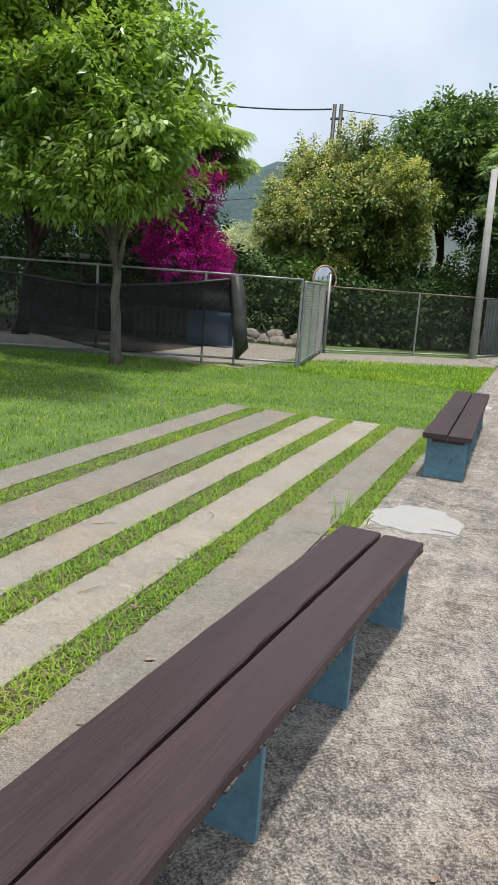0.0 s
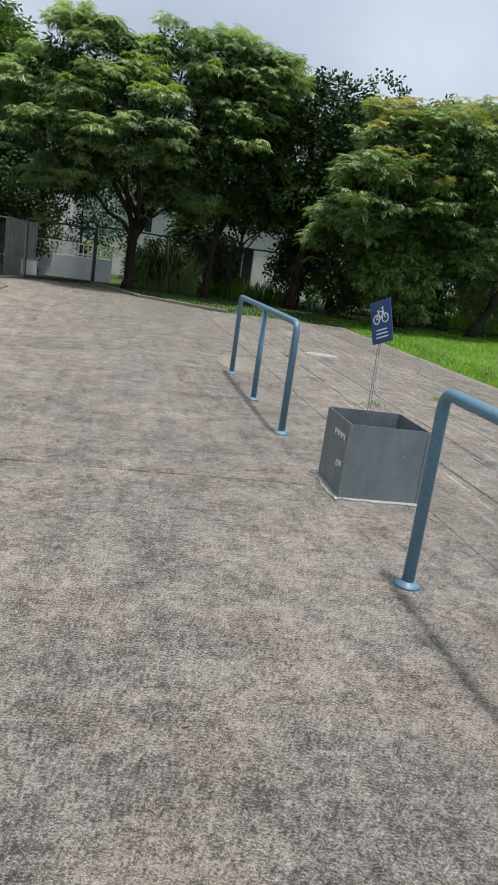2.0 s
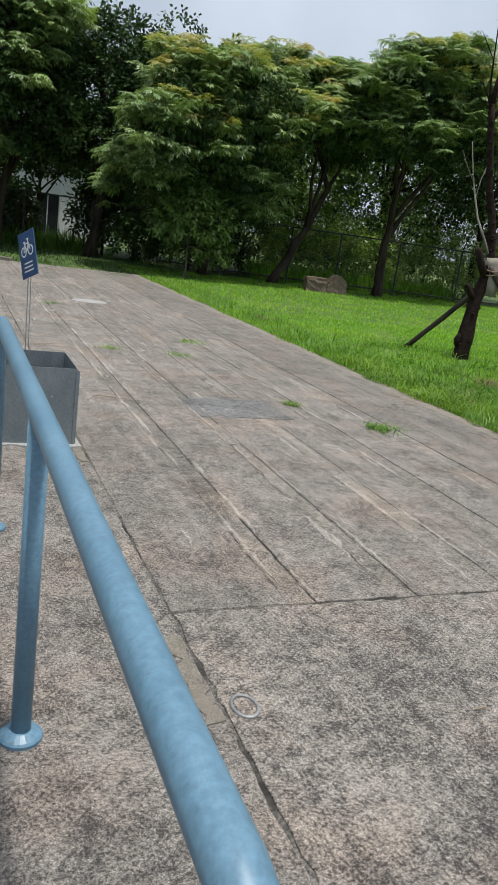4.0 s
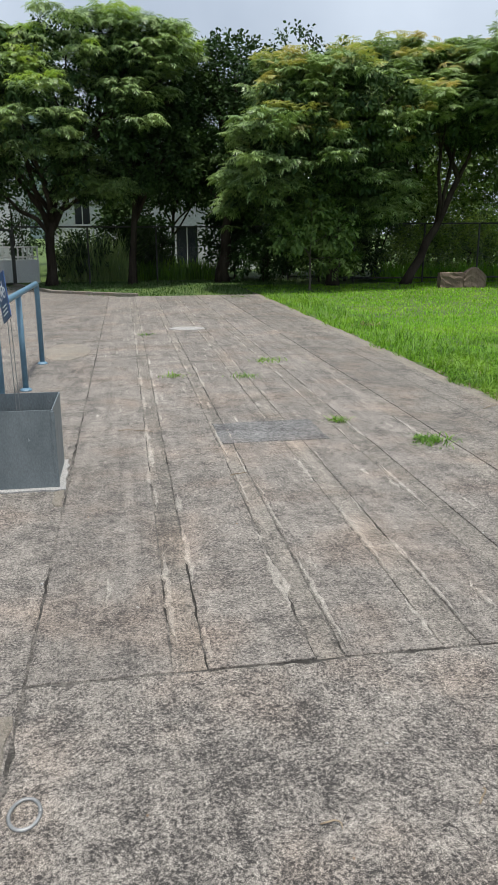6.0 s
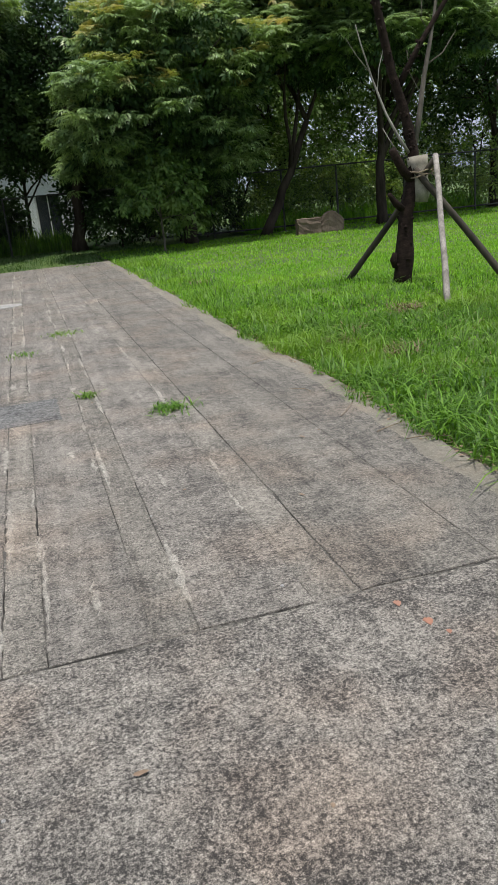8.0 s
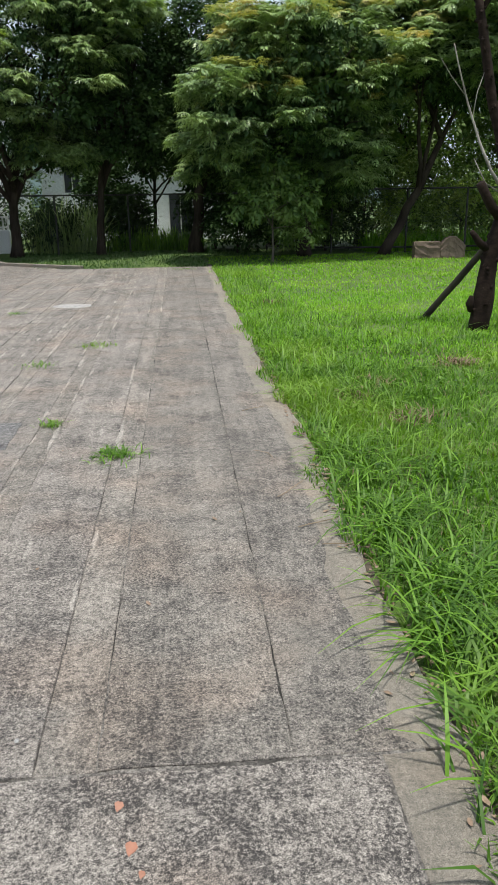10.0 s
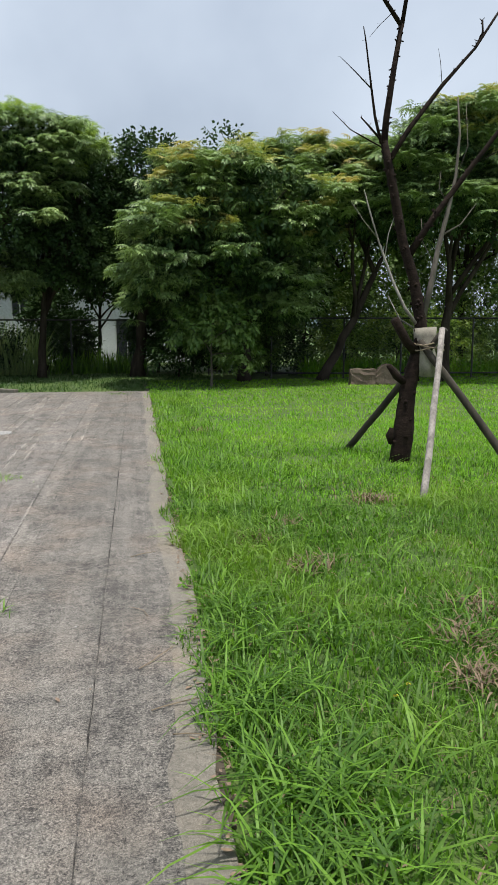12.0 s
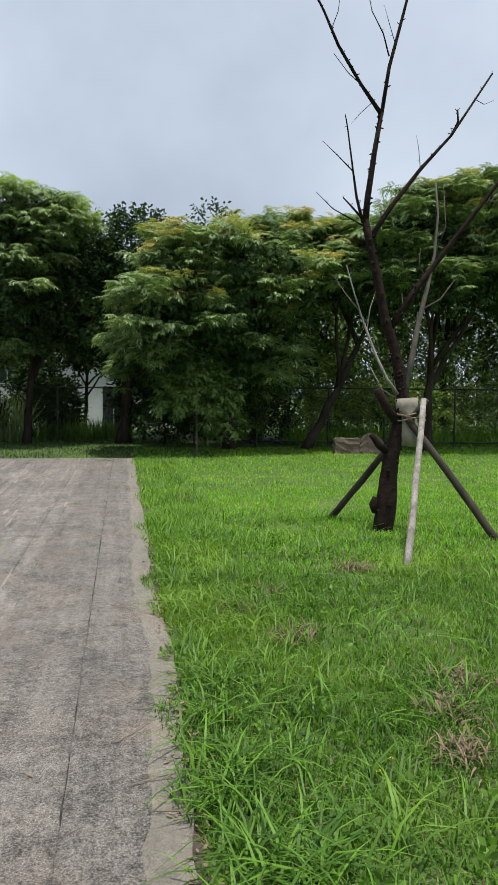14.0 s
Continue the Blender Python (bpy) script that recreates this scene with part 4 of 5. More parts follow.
for i in range(26):
    r = random.uniform(0.13, 0.26)
    at = Vector((random.uniform(-1.4, 1.25), random.uniform(-0.25, 0.25), r * 0.5 + random.choice((0, 0, 0.16)) - 0.03))
    bm = bmesh.new()
    bmesh.ops.create_icosphere(bm, subdivisions=2, radius=r)
    for v in bm.verts:
        v.co = Vector((v.co.x * 1.35, v.co.y, v.co.z * 0.8)) * (1 + 0.35 * noise.noise(v.co * 6 + at)) + at
    part("lump", bm, STRIP, heap)
railing = thing("wooden_railing", "grey slatted railing in the yard", "railing", (-10.2, 17.6, -0.02))
for z in (0.2, 0.75):
    bm = box(bmesh.new(), -0.9, 0.9, -0.02, 0.02, z, z + 0.06, 0.005)
    part("rail_bar", bm, STRIP, railing)
for i in range(10):
    bm = box(bmesh.new(), -0.86 + i * 0.19, -0.80 + i * 0.19, -0.045, -0.021, 0.0, 0.82, 0.005)
    part("slat", bm, STRIP, railing)
shed = thing("shed", "dark timber shed behind the netting", "shed", (-12.0, 19.5, -0.02))
bm = box(bmesh.new(), -3.0, 1.2, -1.2, 1.2, 0, 1.9)
part("shed_wall", bm, DARKWOOD, shed)
bm = box(bmesh.new(), -3.2, 1.4, -1.5, 1.4, 1.9, 2.02, 0.02)
part("shed_roof", bm, GREYBOARD, shed)

# behind the yard gate: white wall with railing, corrugated side, meter box
wallw = thing("gate_wall", "white rendered wall with white railing on top", "wall", (-1.2, 27.0, -0.06))
bm = box(bmesh.new(), -1.4, 1.5, -0.08, 0.08, 0, 0.78, 0.01)
part("wall_base", bm, WHITEWALL, wallw)
for z in (0.84, 1.16):
    bm = box(bmesh.new(), -1.4, 1.5, -0.025, 0.025, z, z + 0.05, 0.005)
    part("rail_bar", bm, WHITEPAINT, wallw)
for i in range(19):
    bm = box(bmesh.new(), -1.38 + i * 0.157, -1.33 + i * 0.157, -0.02, 0.02, 0.782, 1.158)
    part("baluster", bm, WHITEPAINT, wallw)
sheet = thing("corrugated_panel", "grey corrugated sheet panel beside the gate", "panel", (-2.35, 24.2, -0.06))
bm = bmesh.new()
cols = []
for i in range(41):
    x = -0.45 + i * 0.0225
    y = 0.02 * math.sin(i * 1.57)
    cols.append([bm.verts.new((x, y, 0)), bm.verts.new((x, y, 1.65)), bm.verts.new((x, y + 0.004, 1.65)), bm.verts.new((x, y + 0.004, 0))])
for a, b in zip(cols, cols[1:]):
    for k in range(4):
        bm.faces.new((a[k], b[k], b[(k + 1) % 4], a[(k + 1) % 4]))
part("sheet", bm, GREYBOARD, sheet)
meter = thing("meter_box", "small white metal box on short legs by the gate", "box", (-2.0, 23.55, -0.05))
bm = box(bmesh.new(), -0.22, 0.22, -0.12, 0.12, 0.16, 0.58, 0.015)
part("case", bm, WHITEPAINT, meter)
bm = box(bmesh.new(), -0.25, 0.25, -0.15, 0.15, 0.582, 0.615, 0.01)
part("lid", bm, STEEL, meter)
for x in (-0.17, 0.17):
    bm = box(bmesh.new(), x - 0.02, x + 0.02, -0.02, 0.02, -0.02, 0.158)
    part("leg", bm, STEEL, meter)

def house(name, label, x0, x1, y0, y1, h, openings):
    """A plain rendered house: walls with recessed windows and doors, a roof slab."""
    t = thing(name, label, "house", (x0, y0, -0.06))
    w = x1 - x0
    cuts = sorted(openings)
    x = 0.0
    for a, b, z0, z1, door in cuts:
        part("wall", box(bmesh.new(), x, a, 0, 0.2, 0, h), WHITEWALL, t)
        if z0 > 0:
            part("wall", box(bmesh.new(), a, b, 0, 0.2, 0, z0), WHITEWALL, t)
        part("wall", box(bmesh.new(), a, b, 0, 0.2, z1, h), WHITEWALL, t)
        pane = part("door" if door else "window", box(bmesh.new(), a, b, 0.12, 0.16, z0, z1), GLASSDARK, t)
        for xa in (a, (a + b) / 2 - 0.02, b - 0.04):
            part("window_frame", box(bmesh.new(), xa, xa + 0.04, 0.08, 0.118, z0, z1), WHITEPAINT, pane)
        x = b
    part("wall", box(bmesh.new(), x, w, 0, 0.2, 0, h), WHITEWALL, t)
    for xa in (0, w - 0.2):
        part("wall", box(bmesh.new(), xa, xa + 0.2, 0.2, y1 - y0, 0, h), WHITEWALL, t)
    part("wall", box(bmesh.new(), 0.2, w - 0.2, y1 - y0 - 0.2, y1 - y0, 0, h), WHITEWALL, t)
    part("roof", box(bmesh.new(), -0.3, w + 0.3, -0.4, y1 - y0 + 0.3, h, h + 0.18, 0.02), GREYBOARD, t)
    return t
house("house", "white rendered house beyond the fence, half hidden by trees", 0.2, 9.0, 34.5, 40.0, 4.0, ((0.9, 1.6, 2.0, 3.0, 0), (5.2, 6.2, 0, 1.9, 1), (7.3, 8.0, 1.0, 1.9, 0)))
house("house", "white rendered house behind the gate wall", -8.0, -1.6, 36.0, 42.0, 5.5, ((1.0, 2.0, 1.0, 2.2, 0), (4.0, 5.0, 3.2, 4.4, 0)))

stone = thing("stone_block", "two reddish stone slabs standing in the grass", "stone", (12.65, 21.3, -0.06))
def rough_stone(x0, x1, y0, y1, h, seed, dome=0.0):
    bm = bmesh.new()
    bmesh.ops.create_cube(bm, size=1.0)
    bmesh.ops.subdivide_edges(bm, edges=bm.edges, cuts=5, use_grid_fill=True)
    for v in bm.verts:
        p = v.co.copy()
        z = (p.z + 0.5) * (h + dome * max(0, 1 - (2 * p.x) ** 2))
        v.co = Vector(((x0 + x1) / 2 + p.x * (x1 - x0), (y0 + y1) / 2 + p.y * (y1 - y0), z)) + Vector((noise.noise(p * 4 + Vector((seed, 0, 0))), noise.noise(p * 4 + Vector((0, seed, 0))), noise.noise(p * 5))) * 0.035
    return bm
part("slab_stone", rough_stone(-0.62, 0.08, -0.12, 0.12, 0.46, 1), STONE, stone, smooth=False)
part("round_stone", rough_stone(0.085, 0.75, -0.14, 0.14, 0.36, 4, 0.24), STONE, stone, smooth=False)


# ---- the staked bare tree ----
def at_tree(px, py, dy=0.0):
    """A place on the bare tree from a drawing of it; limbs that bow forward or back keep their drawn slant."""
    u, v = px - 680, py - 935
    x = 0.0025 + 0.007157 * u + 0.0001618 * v + 3.85e-07 * u * v + 9.09e-07 * u * u
    z = 0.0358 + -0.000132 * u + -0.006902 * v + -8.37e-07 * u * v + -3.41e-07 * v * v
    y = 0.40 * max(0.0, -v / 935) * math.sin((px - 690) * 0.011 + py * 0.003) + (dy if py > 660 else 0.0)
    k = y / 8.61
    return Vector((x + (x + 3.12) * k, y, z + (z - 1.65) * k))
bare = thing("bare_tree", "leafless dark tree with peeling bark and burlap wrap", "tree", (9.40, 9.95, -0.03))
bm = bmesh.new()
tube(bm, [at_tree(*p) for p in ((678, 950), (680, 925), (682, 900), (684, 880), (686, 850), (692, 810), (702, 770), (714, 725), (712, 690), (700, 620), (682, 560), (668, 490), (655, 430), (647, 390))],
     [0.13, 0.122, 0.124, 0.122, 0.105, 0.095, 0.092, 0.086, 0.066, 0.060, 0.056, 0.051, 0.047, 0.042], 12, 0.14)
tube(bm, [at_tree(664, 905), at_tree(660, 895, -0.05), at_tree(664, 880, -0.06)], [0.04, 0.045, 0.03], 7, 0.2)
for i in range(110):
    # loose flakes and knots of bark
    py = random.uniform(400, 935)
    px = np.interp(py, (390, 490, 560, 690, 725, 770, 810, 850, 950), (647, 668, 682, 712, 714, 702, 692, 686, 678))
    rr = np.interp(py, (390, 560, 690, 810, 950), (0.042, 0.056, 0.066, 0.095, 0.13))
    a = random.uniform(0, 6.283)
    o = Vector((math.cos(a), math.sin(a), random.uniform(-0.3, 0.5)))
    c = at_tree(px, py) + o * rr * 0.8
    tube(bm, [c, c + o * random.uniform(0.015, 0.04) + Vector((0, 0, random.uniform(-0.04, 0.04)))], [rr * random.uniform(0.25, 0.5), rr * 0.15], 5, 0.3)
part("trunk", bm, DEADBARK, bare, smooth=True)
limbs = [(((647, 395), (652, 350), (664, 270), (676, 200)), 0.052, 0.034, 0.0), (((676, 205), (690, 120), (706, 60), (722, 0), (735, -60)), 0.032, 0.015, -0.05),
         (((674, 200), (640, 150), (600, 80), (575, 20), (555, -20)), 0.03, 0.014, 0.05), (((655, 425), (690, 370), (745, 300), (800, 240), (873, 130)), 0.042, 0.014, 0.05),
         (((692, 580), (735, 515), (800, 430), (890, 315), (960, 230)), 0.055, 0.02, -0.06), (((643, 395), (632, 350), (626, 305), (616, 225), (612, 202)), 0.022, 0.006, -0.1),
         (((640, 385), (622, 365), (608, 350)), 0.018, 0.01, -0.05), (((625, 303), (598, 275), (572, 250)), 0.01, 0.003, -0.1), (((647, 402), (590, 370), (560, 340)), 0.012, 0.003, 0.1),
         (((690, 100), (680, 60), (660, 20), (652, -20)), 0.012, 0.004, 0.1), (((800, 240), (812, 215), (811, 195)), 0.02, 0.014, 0.05),
         (((640, 150), (618, 130), (592, 95)), 0.009, 0.003, 0.1), (((662, 180), (640, 200), (622, 220)), 0.006, 0.002, 0.0), (((840, 175), (858, 185), (875, 178)), 0.006, 0.002, 0.0), (((700, 75), (690, 40), (682, 10)), 0.007, 0.002, 0.0), (((745, 300), (742, 262), (738, 240)), 0.006, 0.002, 0.0), (((588, 52), (600, 20), (604, -10)), 0.007, 0.003, 0.0), (((800, 430), (840, 410), (870, 380)), 0.008, 0.002, 0.0)]
for pts, r0, r1, dy in limbs:
    bm = bmesh.new()
    n = len(pts)
    tube(bm, [at_tree(p[0], p[1], dy * i) for i, p in enumerate(pts)], [0.8 * (r0 + (r1 - r0) * i / (n - 1)) for i in range(n)], 8, 0.12)
    for i in range(int(30 * r0 / 0.05)):
        a = random.randrange(n - 1)
        s = random.random()
        c = at_tree(*[pts[a][k] + (pts[a + 1][k] - pts[a][k]) * s for k in (0, 1)], dy * (a + s))
        o = Vector((random.uniform(-1, 1), random.uniform(-1, 1), random.uniform(-0.2, 1))).normalized()
        rr = r0 + (r1 - r0) * (a + s) / (n - 1)
        tube(bm, [c, c + o * (rr + random.uniform(0.01, 0.035))], [rr * 0.35, rr * 0.2], 5, 0.2)
    part("branch", bm, DEADBARK, bare, smooth=True)
grey = [(((716, 690), (728, 640), (742, 570), (757, 510), (770, 450), (776, 380), (772, 320)), 0.042, 0.008, 0.03), (((748, 548), (780, 530), (806, 495)), 0.012, 0.003, 0.06),
        (((768, 460), (790, 400), (786, 330)), 0.008, 0.003, -0.05), (((736, 600), (715, 560), (712, 520)), 0.008, 0.003, -0.05), (((760, 500), (742, 470), (745, 440)), 0.007, 0.002, 0.05),
        (((706, 700), (684, 670), (664, 625), (640, 560), (622, 500), (614, 470)), 0.022, 0.005, -0.12), (((650, 585), (656, 545), (668, 510)), 0.008, 0.003, -0.1), (((640, 555), (612, 520), (592, 490)), 0.007, 0.002, -0.12),
        (((700, 705), (676, 690), (656, 650)), 0.012, 0.004, -0.1)]
for k, (pts, r0, r1, dy) in enumerate(grey):
    bm = bmesh.new()
    n = len(pts)
    tube(bm, [at_tree(p[0], p[1], dy * i) for i, p in enumerate(pts)], [r0 + (r1 - r0) * i / (n - 1) for i in range(n)], 7, 0.12)
    part("branch", bm, PALEWOOD if k > 4 else GREYBARK, bare, "bleached grey dead branch", smooth=True)
bm = bmesh.new()
tube(bm, [at_tree(708, 750, -0.02), at_tree(690, 730, -0.1), at_tree(668, 690, -0.2)], [0.06, 0.055, 0.05], 9, 0.15)
tube(bm, [at_tree(688, 800), at_tree(672, 790, -0.1), at_tree(657, 770, -0.15)], [0.05, 0.045, 0.03], 9, 0.2)
part("stub", bm, DEADBARK, bare, "sawn-off branch stubs", smooth=True)
bm = bmesh.new()
tube(bm, [at_tree(722, 790, -0.02), at_tree(724, 770, -0.03), at_tree(722, 745, -0.02), at_tree(721, 722), at_tree(720, 706)], [0.105, 0.125, 0.115, 0.125, 0.135], 14, 0.1)
part("burlap_wrap", bm, BURLAP, bare, "stained grey burlap wrapped round the trunk", smooth=True)
bm = bmesh.new()
for dz in (0.0, 0.035, 0.06):
    c = at_tree(724, 742)
    tube(bm, [(c.x + math.cos(a) * 0.19, c.y + math.sin(a) * 0.19 - 0.02, c.z + dz + 0.02 * math.sin(3 * a + dz * 90)) for a in np.linspace(0, 2 * math.pi, 20)], 0.009, 5)
part("rope", bm, STRAW, bare, "frayed rope lashing", smooth=True)
for a, b, r, m, label in (((8.96, 10.95, -0.1), (9.80, 9.70, 1.56), 0.042, DARKWOOD, "dark wooden stake propping the bare tree"), ((8.92, 8.0, -0.1), (9.745, 9.66, 1.56), 0.037, PALEWOOD, "bleached wooden stake propping the bare tree"),
                       ((10.53, 9.20, -0.1), (9.58, 9.90, 1.42), 0.045, DARKWOOD, "mossy dark wooden stake propping the bare tree")):
    bm = bmesh.new()
    tube(bm, bend(a, b, (0.01, 0, 0), 8, 0.006), [r * (1.05 - 0.15 * i / 8) for i in range(9)], 10, 0.06)
    tagged(part("stake", bm, m, smooth=True), label, "stake", "stakes round the bare tree")


# ---- trees ----
LAUREL = (9, 0.30, 0.085, 0.9, 0.25)
BROAD = (10, 0.36, 0.09, 0.8, 0.5)
FINE = (11, 0.24, 0.05, 0.9, 0.2)
make_tree("young tree with fresh drooping leaves by the fence", (-7.95, 11.65, -0.05), (-8.2, 11.75, 2.7), 0.095,
          [(-8.9, 11.9, 4.4, 1.5, 1.4, 1.3), (-7.75, 11.6, 3.1, 0.75, 1.0, 0.9), (-9.9, 11.6, 3.2, 1.1, 1.2, 1.0), (-7.85, 11.8, 4.5, 0.8, 1.0, 0.9), (-8.6, 11.5, 2.9, 1.0, 0.9, 0.8),
           (-8.5, 12.1, 5.7, 1.1, 1.1, 1.0), (-10.4, 12.0, 5.0, 1.3, 1.2, 1.3), (-9.4, 11.8, 6.3, 1.4, 1.3, 1.0), (-11.2, 11.5, 3.9, 1.2, 1.2, 1.2), (-7.3, 11.3, 3.6, 0.5, 0.6, 0.5)],
          BROAD, FRESHLEAF, 4600, 0.38, GREYBARK, forks=5, tufts=150)
make_tree("shady tree with dark twisted limbs behind the young tree", (-12.6, 14.9, -0.06), (-11.9, 14.6, 2.6), 0.16,
          lumps_in((-11.8, 14.5, 4.4), (2.6, 2.2, 2.6), 8, seed=3), LAUREL, MIDLEAF, 1500, 0.6, forks=5)
bou = make_tree("bougainvillea bush in full magenta bloom", (-9.1, 17.4, -0.06), (-9.1, 17.2, 1.6), 0.10,
          [(-9.2, 17.0, 2.1, 0.75, 0.8, 0.6), (-9.5, 17.2, 3.3, 0.6, 0.6, 0.7), (-9.0, 16.9, 3.7, 0.35, 0.4, 0.4), (-9.9, 17.1, 2.5, 0.6, 0.7, 0.8), (-8.75, 16.9, 1.9, 0.5, 0.5, 0.45)],
          FINE, MAGENTA, 1600, 0.32, name="bougainvillea", forks=3)
make_tree("feathery green tree above the bougainvillea", (-10.2, 18.6, -0.06), (-9.9, 18.5, 3.2), 0.12,
          [(-10.1, 18.4, 4.5, 1.1, 1.1, 0.8), (-9.3, 18.2, 4.8, 0.7, 0.7, 0.4), (-9.1, 18.2, 4.2, 0.5, 0.6, 0.35), (-11.2, 18.6, 4.9, 1.2, 1.1, 0.8)], "frond", FRESHLEAF, 520, 0.36, forks=3)
for i, (x, y, z, s, m) in enumerate(((-15, 22, 2.4, 2.6, DARKLEAF), (-11.5, 22.5, 1.4, 1.8, DARKLEAF), (-19, 19, 2.6, 2.8, DARKLEAF), (-8.6, 23.5, 1.3, 1.5, MIDLEAF), (-14.5, 26, 2.0, 2.2, MIDLEAF))):
    make_tree("dark dense shrub beyond the fence", (x, y, -0.06), (x, y, z), 0.1, lumps_in((x, y, z), (s, s * 0.8, z), 7, seed=20 + i), LAUREL, m, 1000, 0.58, name="shrub", forks=3, group="shrubs beyond the fence")
make_tree("tree covered in cream blossom beyond the fence", (-11.3, 25.0, -0.06), (-11.2, 25, 2.4), 0.1,
          lumps_in((-11.2, 25.0, 2.7), (1.4, 1.2, 0.9), 7, seed=31), FINE, CREAM, 900, 0.4, forks=3)
make_tree("broad dense tree with yellowing olive leaf tips", (-7.65, 25.6, -0.06), (-7.65, 25.6, 3.2), 0.2,
          lumps_in((-7.65, 25.6, 3.55), (2.85, 2.6, 3.25), 18, 0.34, seed=8), LAUREL, OLIVELEAF, 8000, 0.42, tip_mat=OLIVETIP, tips=3200, forks=6, tufts=230)
make_tree("tall loose tree with fresh leaves at the back", (-5.2, 29.8, -0.06), (-5.1, 29.8, 5.4), 0.18,
          lumps_in((-5.2, 29.8, 5.9), (2.3, 2.2, 3.2), 12, 0.33, seed=9), BROAD, MIDLEAF, 2600, 0.5, forks=6, tufts=90)
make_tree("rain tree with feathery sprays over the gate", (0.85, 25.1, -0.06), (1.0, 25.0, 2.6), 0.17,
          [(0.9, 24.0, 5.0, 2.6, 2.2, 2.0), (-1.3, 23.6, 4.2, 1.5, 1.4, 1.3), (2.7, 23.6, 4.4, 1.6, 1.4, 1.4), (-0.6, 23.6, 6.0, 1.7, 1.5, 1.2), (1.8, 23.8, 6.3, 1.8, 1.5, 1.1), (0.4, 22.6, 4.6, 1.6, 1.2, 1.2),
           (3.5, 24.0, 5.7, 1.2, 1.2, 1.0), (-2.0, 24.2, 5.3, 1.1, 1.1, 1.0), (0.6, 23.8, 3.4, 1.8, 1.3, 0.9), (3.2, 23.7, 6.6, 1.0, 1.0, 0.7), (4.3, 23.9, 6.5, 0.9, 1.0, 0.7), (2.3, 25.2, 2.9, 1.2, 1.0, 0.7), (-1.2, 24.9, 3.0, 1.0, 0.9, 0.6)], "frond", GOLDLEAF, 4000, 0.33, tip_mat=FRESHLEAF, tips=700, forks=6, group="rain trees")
make_tree("dark evergreen tree with slim trunk by the fence", (3.35, 25.4, -0.06), (3.6, 25.4, 3.2), 0.13,
          lumps_in((4.2, 25.9, 4.3), (2.1, 1.9, 2.9), 11, 0.36, seed=12), LAUREL, DARKLEAF, 2800, 0.5, forks=6, group="dark evergreens")
make_tree("dark evergreen tree with thick double trunk", (6.3, 25.6, -0.06), (6.5, 25.7, 3.0), 0.21,
          lumps_in((6.6, 26.3, 4.6), (2.3, 1.9, 2.9), 11, 0.36, seed=13), LAUREL, DARKLEAF, 3000, 0.5, forks=6, group="dark evergreens")
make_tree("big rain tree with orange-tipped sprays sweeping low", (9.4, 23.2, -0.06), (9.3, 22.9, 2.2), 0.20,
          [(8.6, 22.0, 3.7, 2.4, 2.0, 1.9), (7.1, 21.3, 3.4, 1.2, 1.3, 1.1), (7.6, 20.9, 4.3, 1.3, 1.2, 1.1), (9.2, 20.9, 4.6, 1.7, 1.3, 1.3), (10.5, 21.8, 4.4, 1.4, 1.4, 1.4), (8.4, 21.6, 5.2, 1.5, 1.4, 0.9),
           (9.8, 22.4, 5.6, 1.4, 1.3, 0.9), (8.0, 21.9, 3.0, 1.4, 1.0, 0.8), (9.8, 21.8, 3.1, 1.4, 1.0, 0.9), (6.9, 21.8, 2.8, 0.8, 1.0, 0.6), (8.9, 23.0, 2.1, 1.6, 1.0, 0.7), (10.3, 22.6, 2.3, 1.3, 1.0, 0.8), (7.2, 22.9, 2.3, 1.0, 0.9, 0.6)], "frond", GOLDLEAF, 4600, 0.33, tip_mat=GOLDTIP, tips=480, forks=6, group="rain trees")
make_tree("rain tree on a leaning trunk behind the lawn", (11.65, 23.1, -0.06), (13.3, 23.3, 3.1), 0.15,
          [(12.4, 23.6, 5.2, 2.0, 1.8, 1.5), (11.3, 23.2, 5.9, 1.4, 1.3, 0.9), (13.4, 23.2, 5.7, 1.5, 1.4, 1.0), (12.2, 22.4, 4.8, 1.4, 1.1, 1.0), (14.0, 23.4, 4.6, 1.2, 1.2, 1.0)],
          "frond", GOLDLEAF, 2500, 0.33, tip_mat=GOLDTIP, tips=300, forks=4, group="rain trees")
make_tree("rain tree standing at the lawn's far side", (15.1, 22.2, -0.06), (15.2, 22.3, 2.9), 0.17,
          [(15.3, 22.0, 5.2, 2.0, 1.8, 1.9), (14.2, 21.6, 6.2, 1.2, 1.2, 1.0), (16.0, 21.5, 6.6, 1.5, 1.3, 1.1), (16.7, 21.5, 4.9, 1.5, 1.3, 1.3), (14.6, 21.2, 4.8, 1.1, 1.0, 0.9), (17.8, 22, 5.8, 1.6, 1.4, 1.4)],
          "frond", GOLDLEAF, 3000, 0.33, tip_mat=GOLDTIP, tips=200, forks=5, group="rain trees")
make_tree("small glossy sapling at the edge of the lawn", (8.25, 21.4, -0.06), (8.25, 21.4, 1.2), 0.035,
          [(8.25, 21.3, 1.6, 0.6, 0.5, 0.65), (7.7, 21.2, 1.5, 0.4, 0.4, 0.4), (8.85, 21.2, 1.5, 0.42, 0.4, 0.45), (8.2, 21.2, 2.25, 0.3, 0.3, 0.3), (9.0, 21.1, 0.75, 0.35, 0.3, 0.3)], BROAD, MIDLEAF, 420, 0.36, GREYBARK, name="sapling", forks=2)
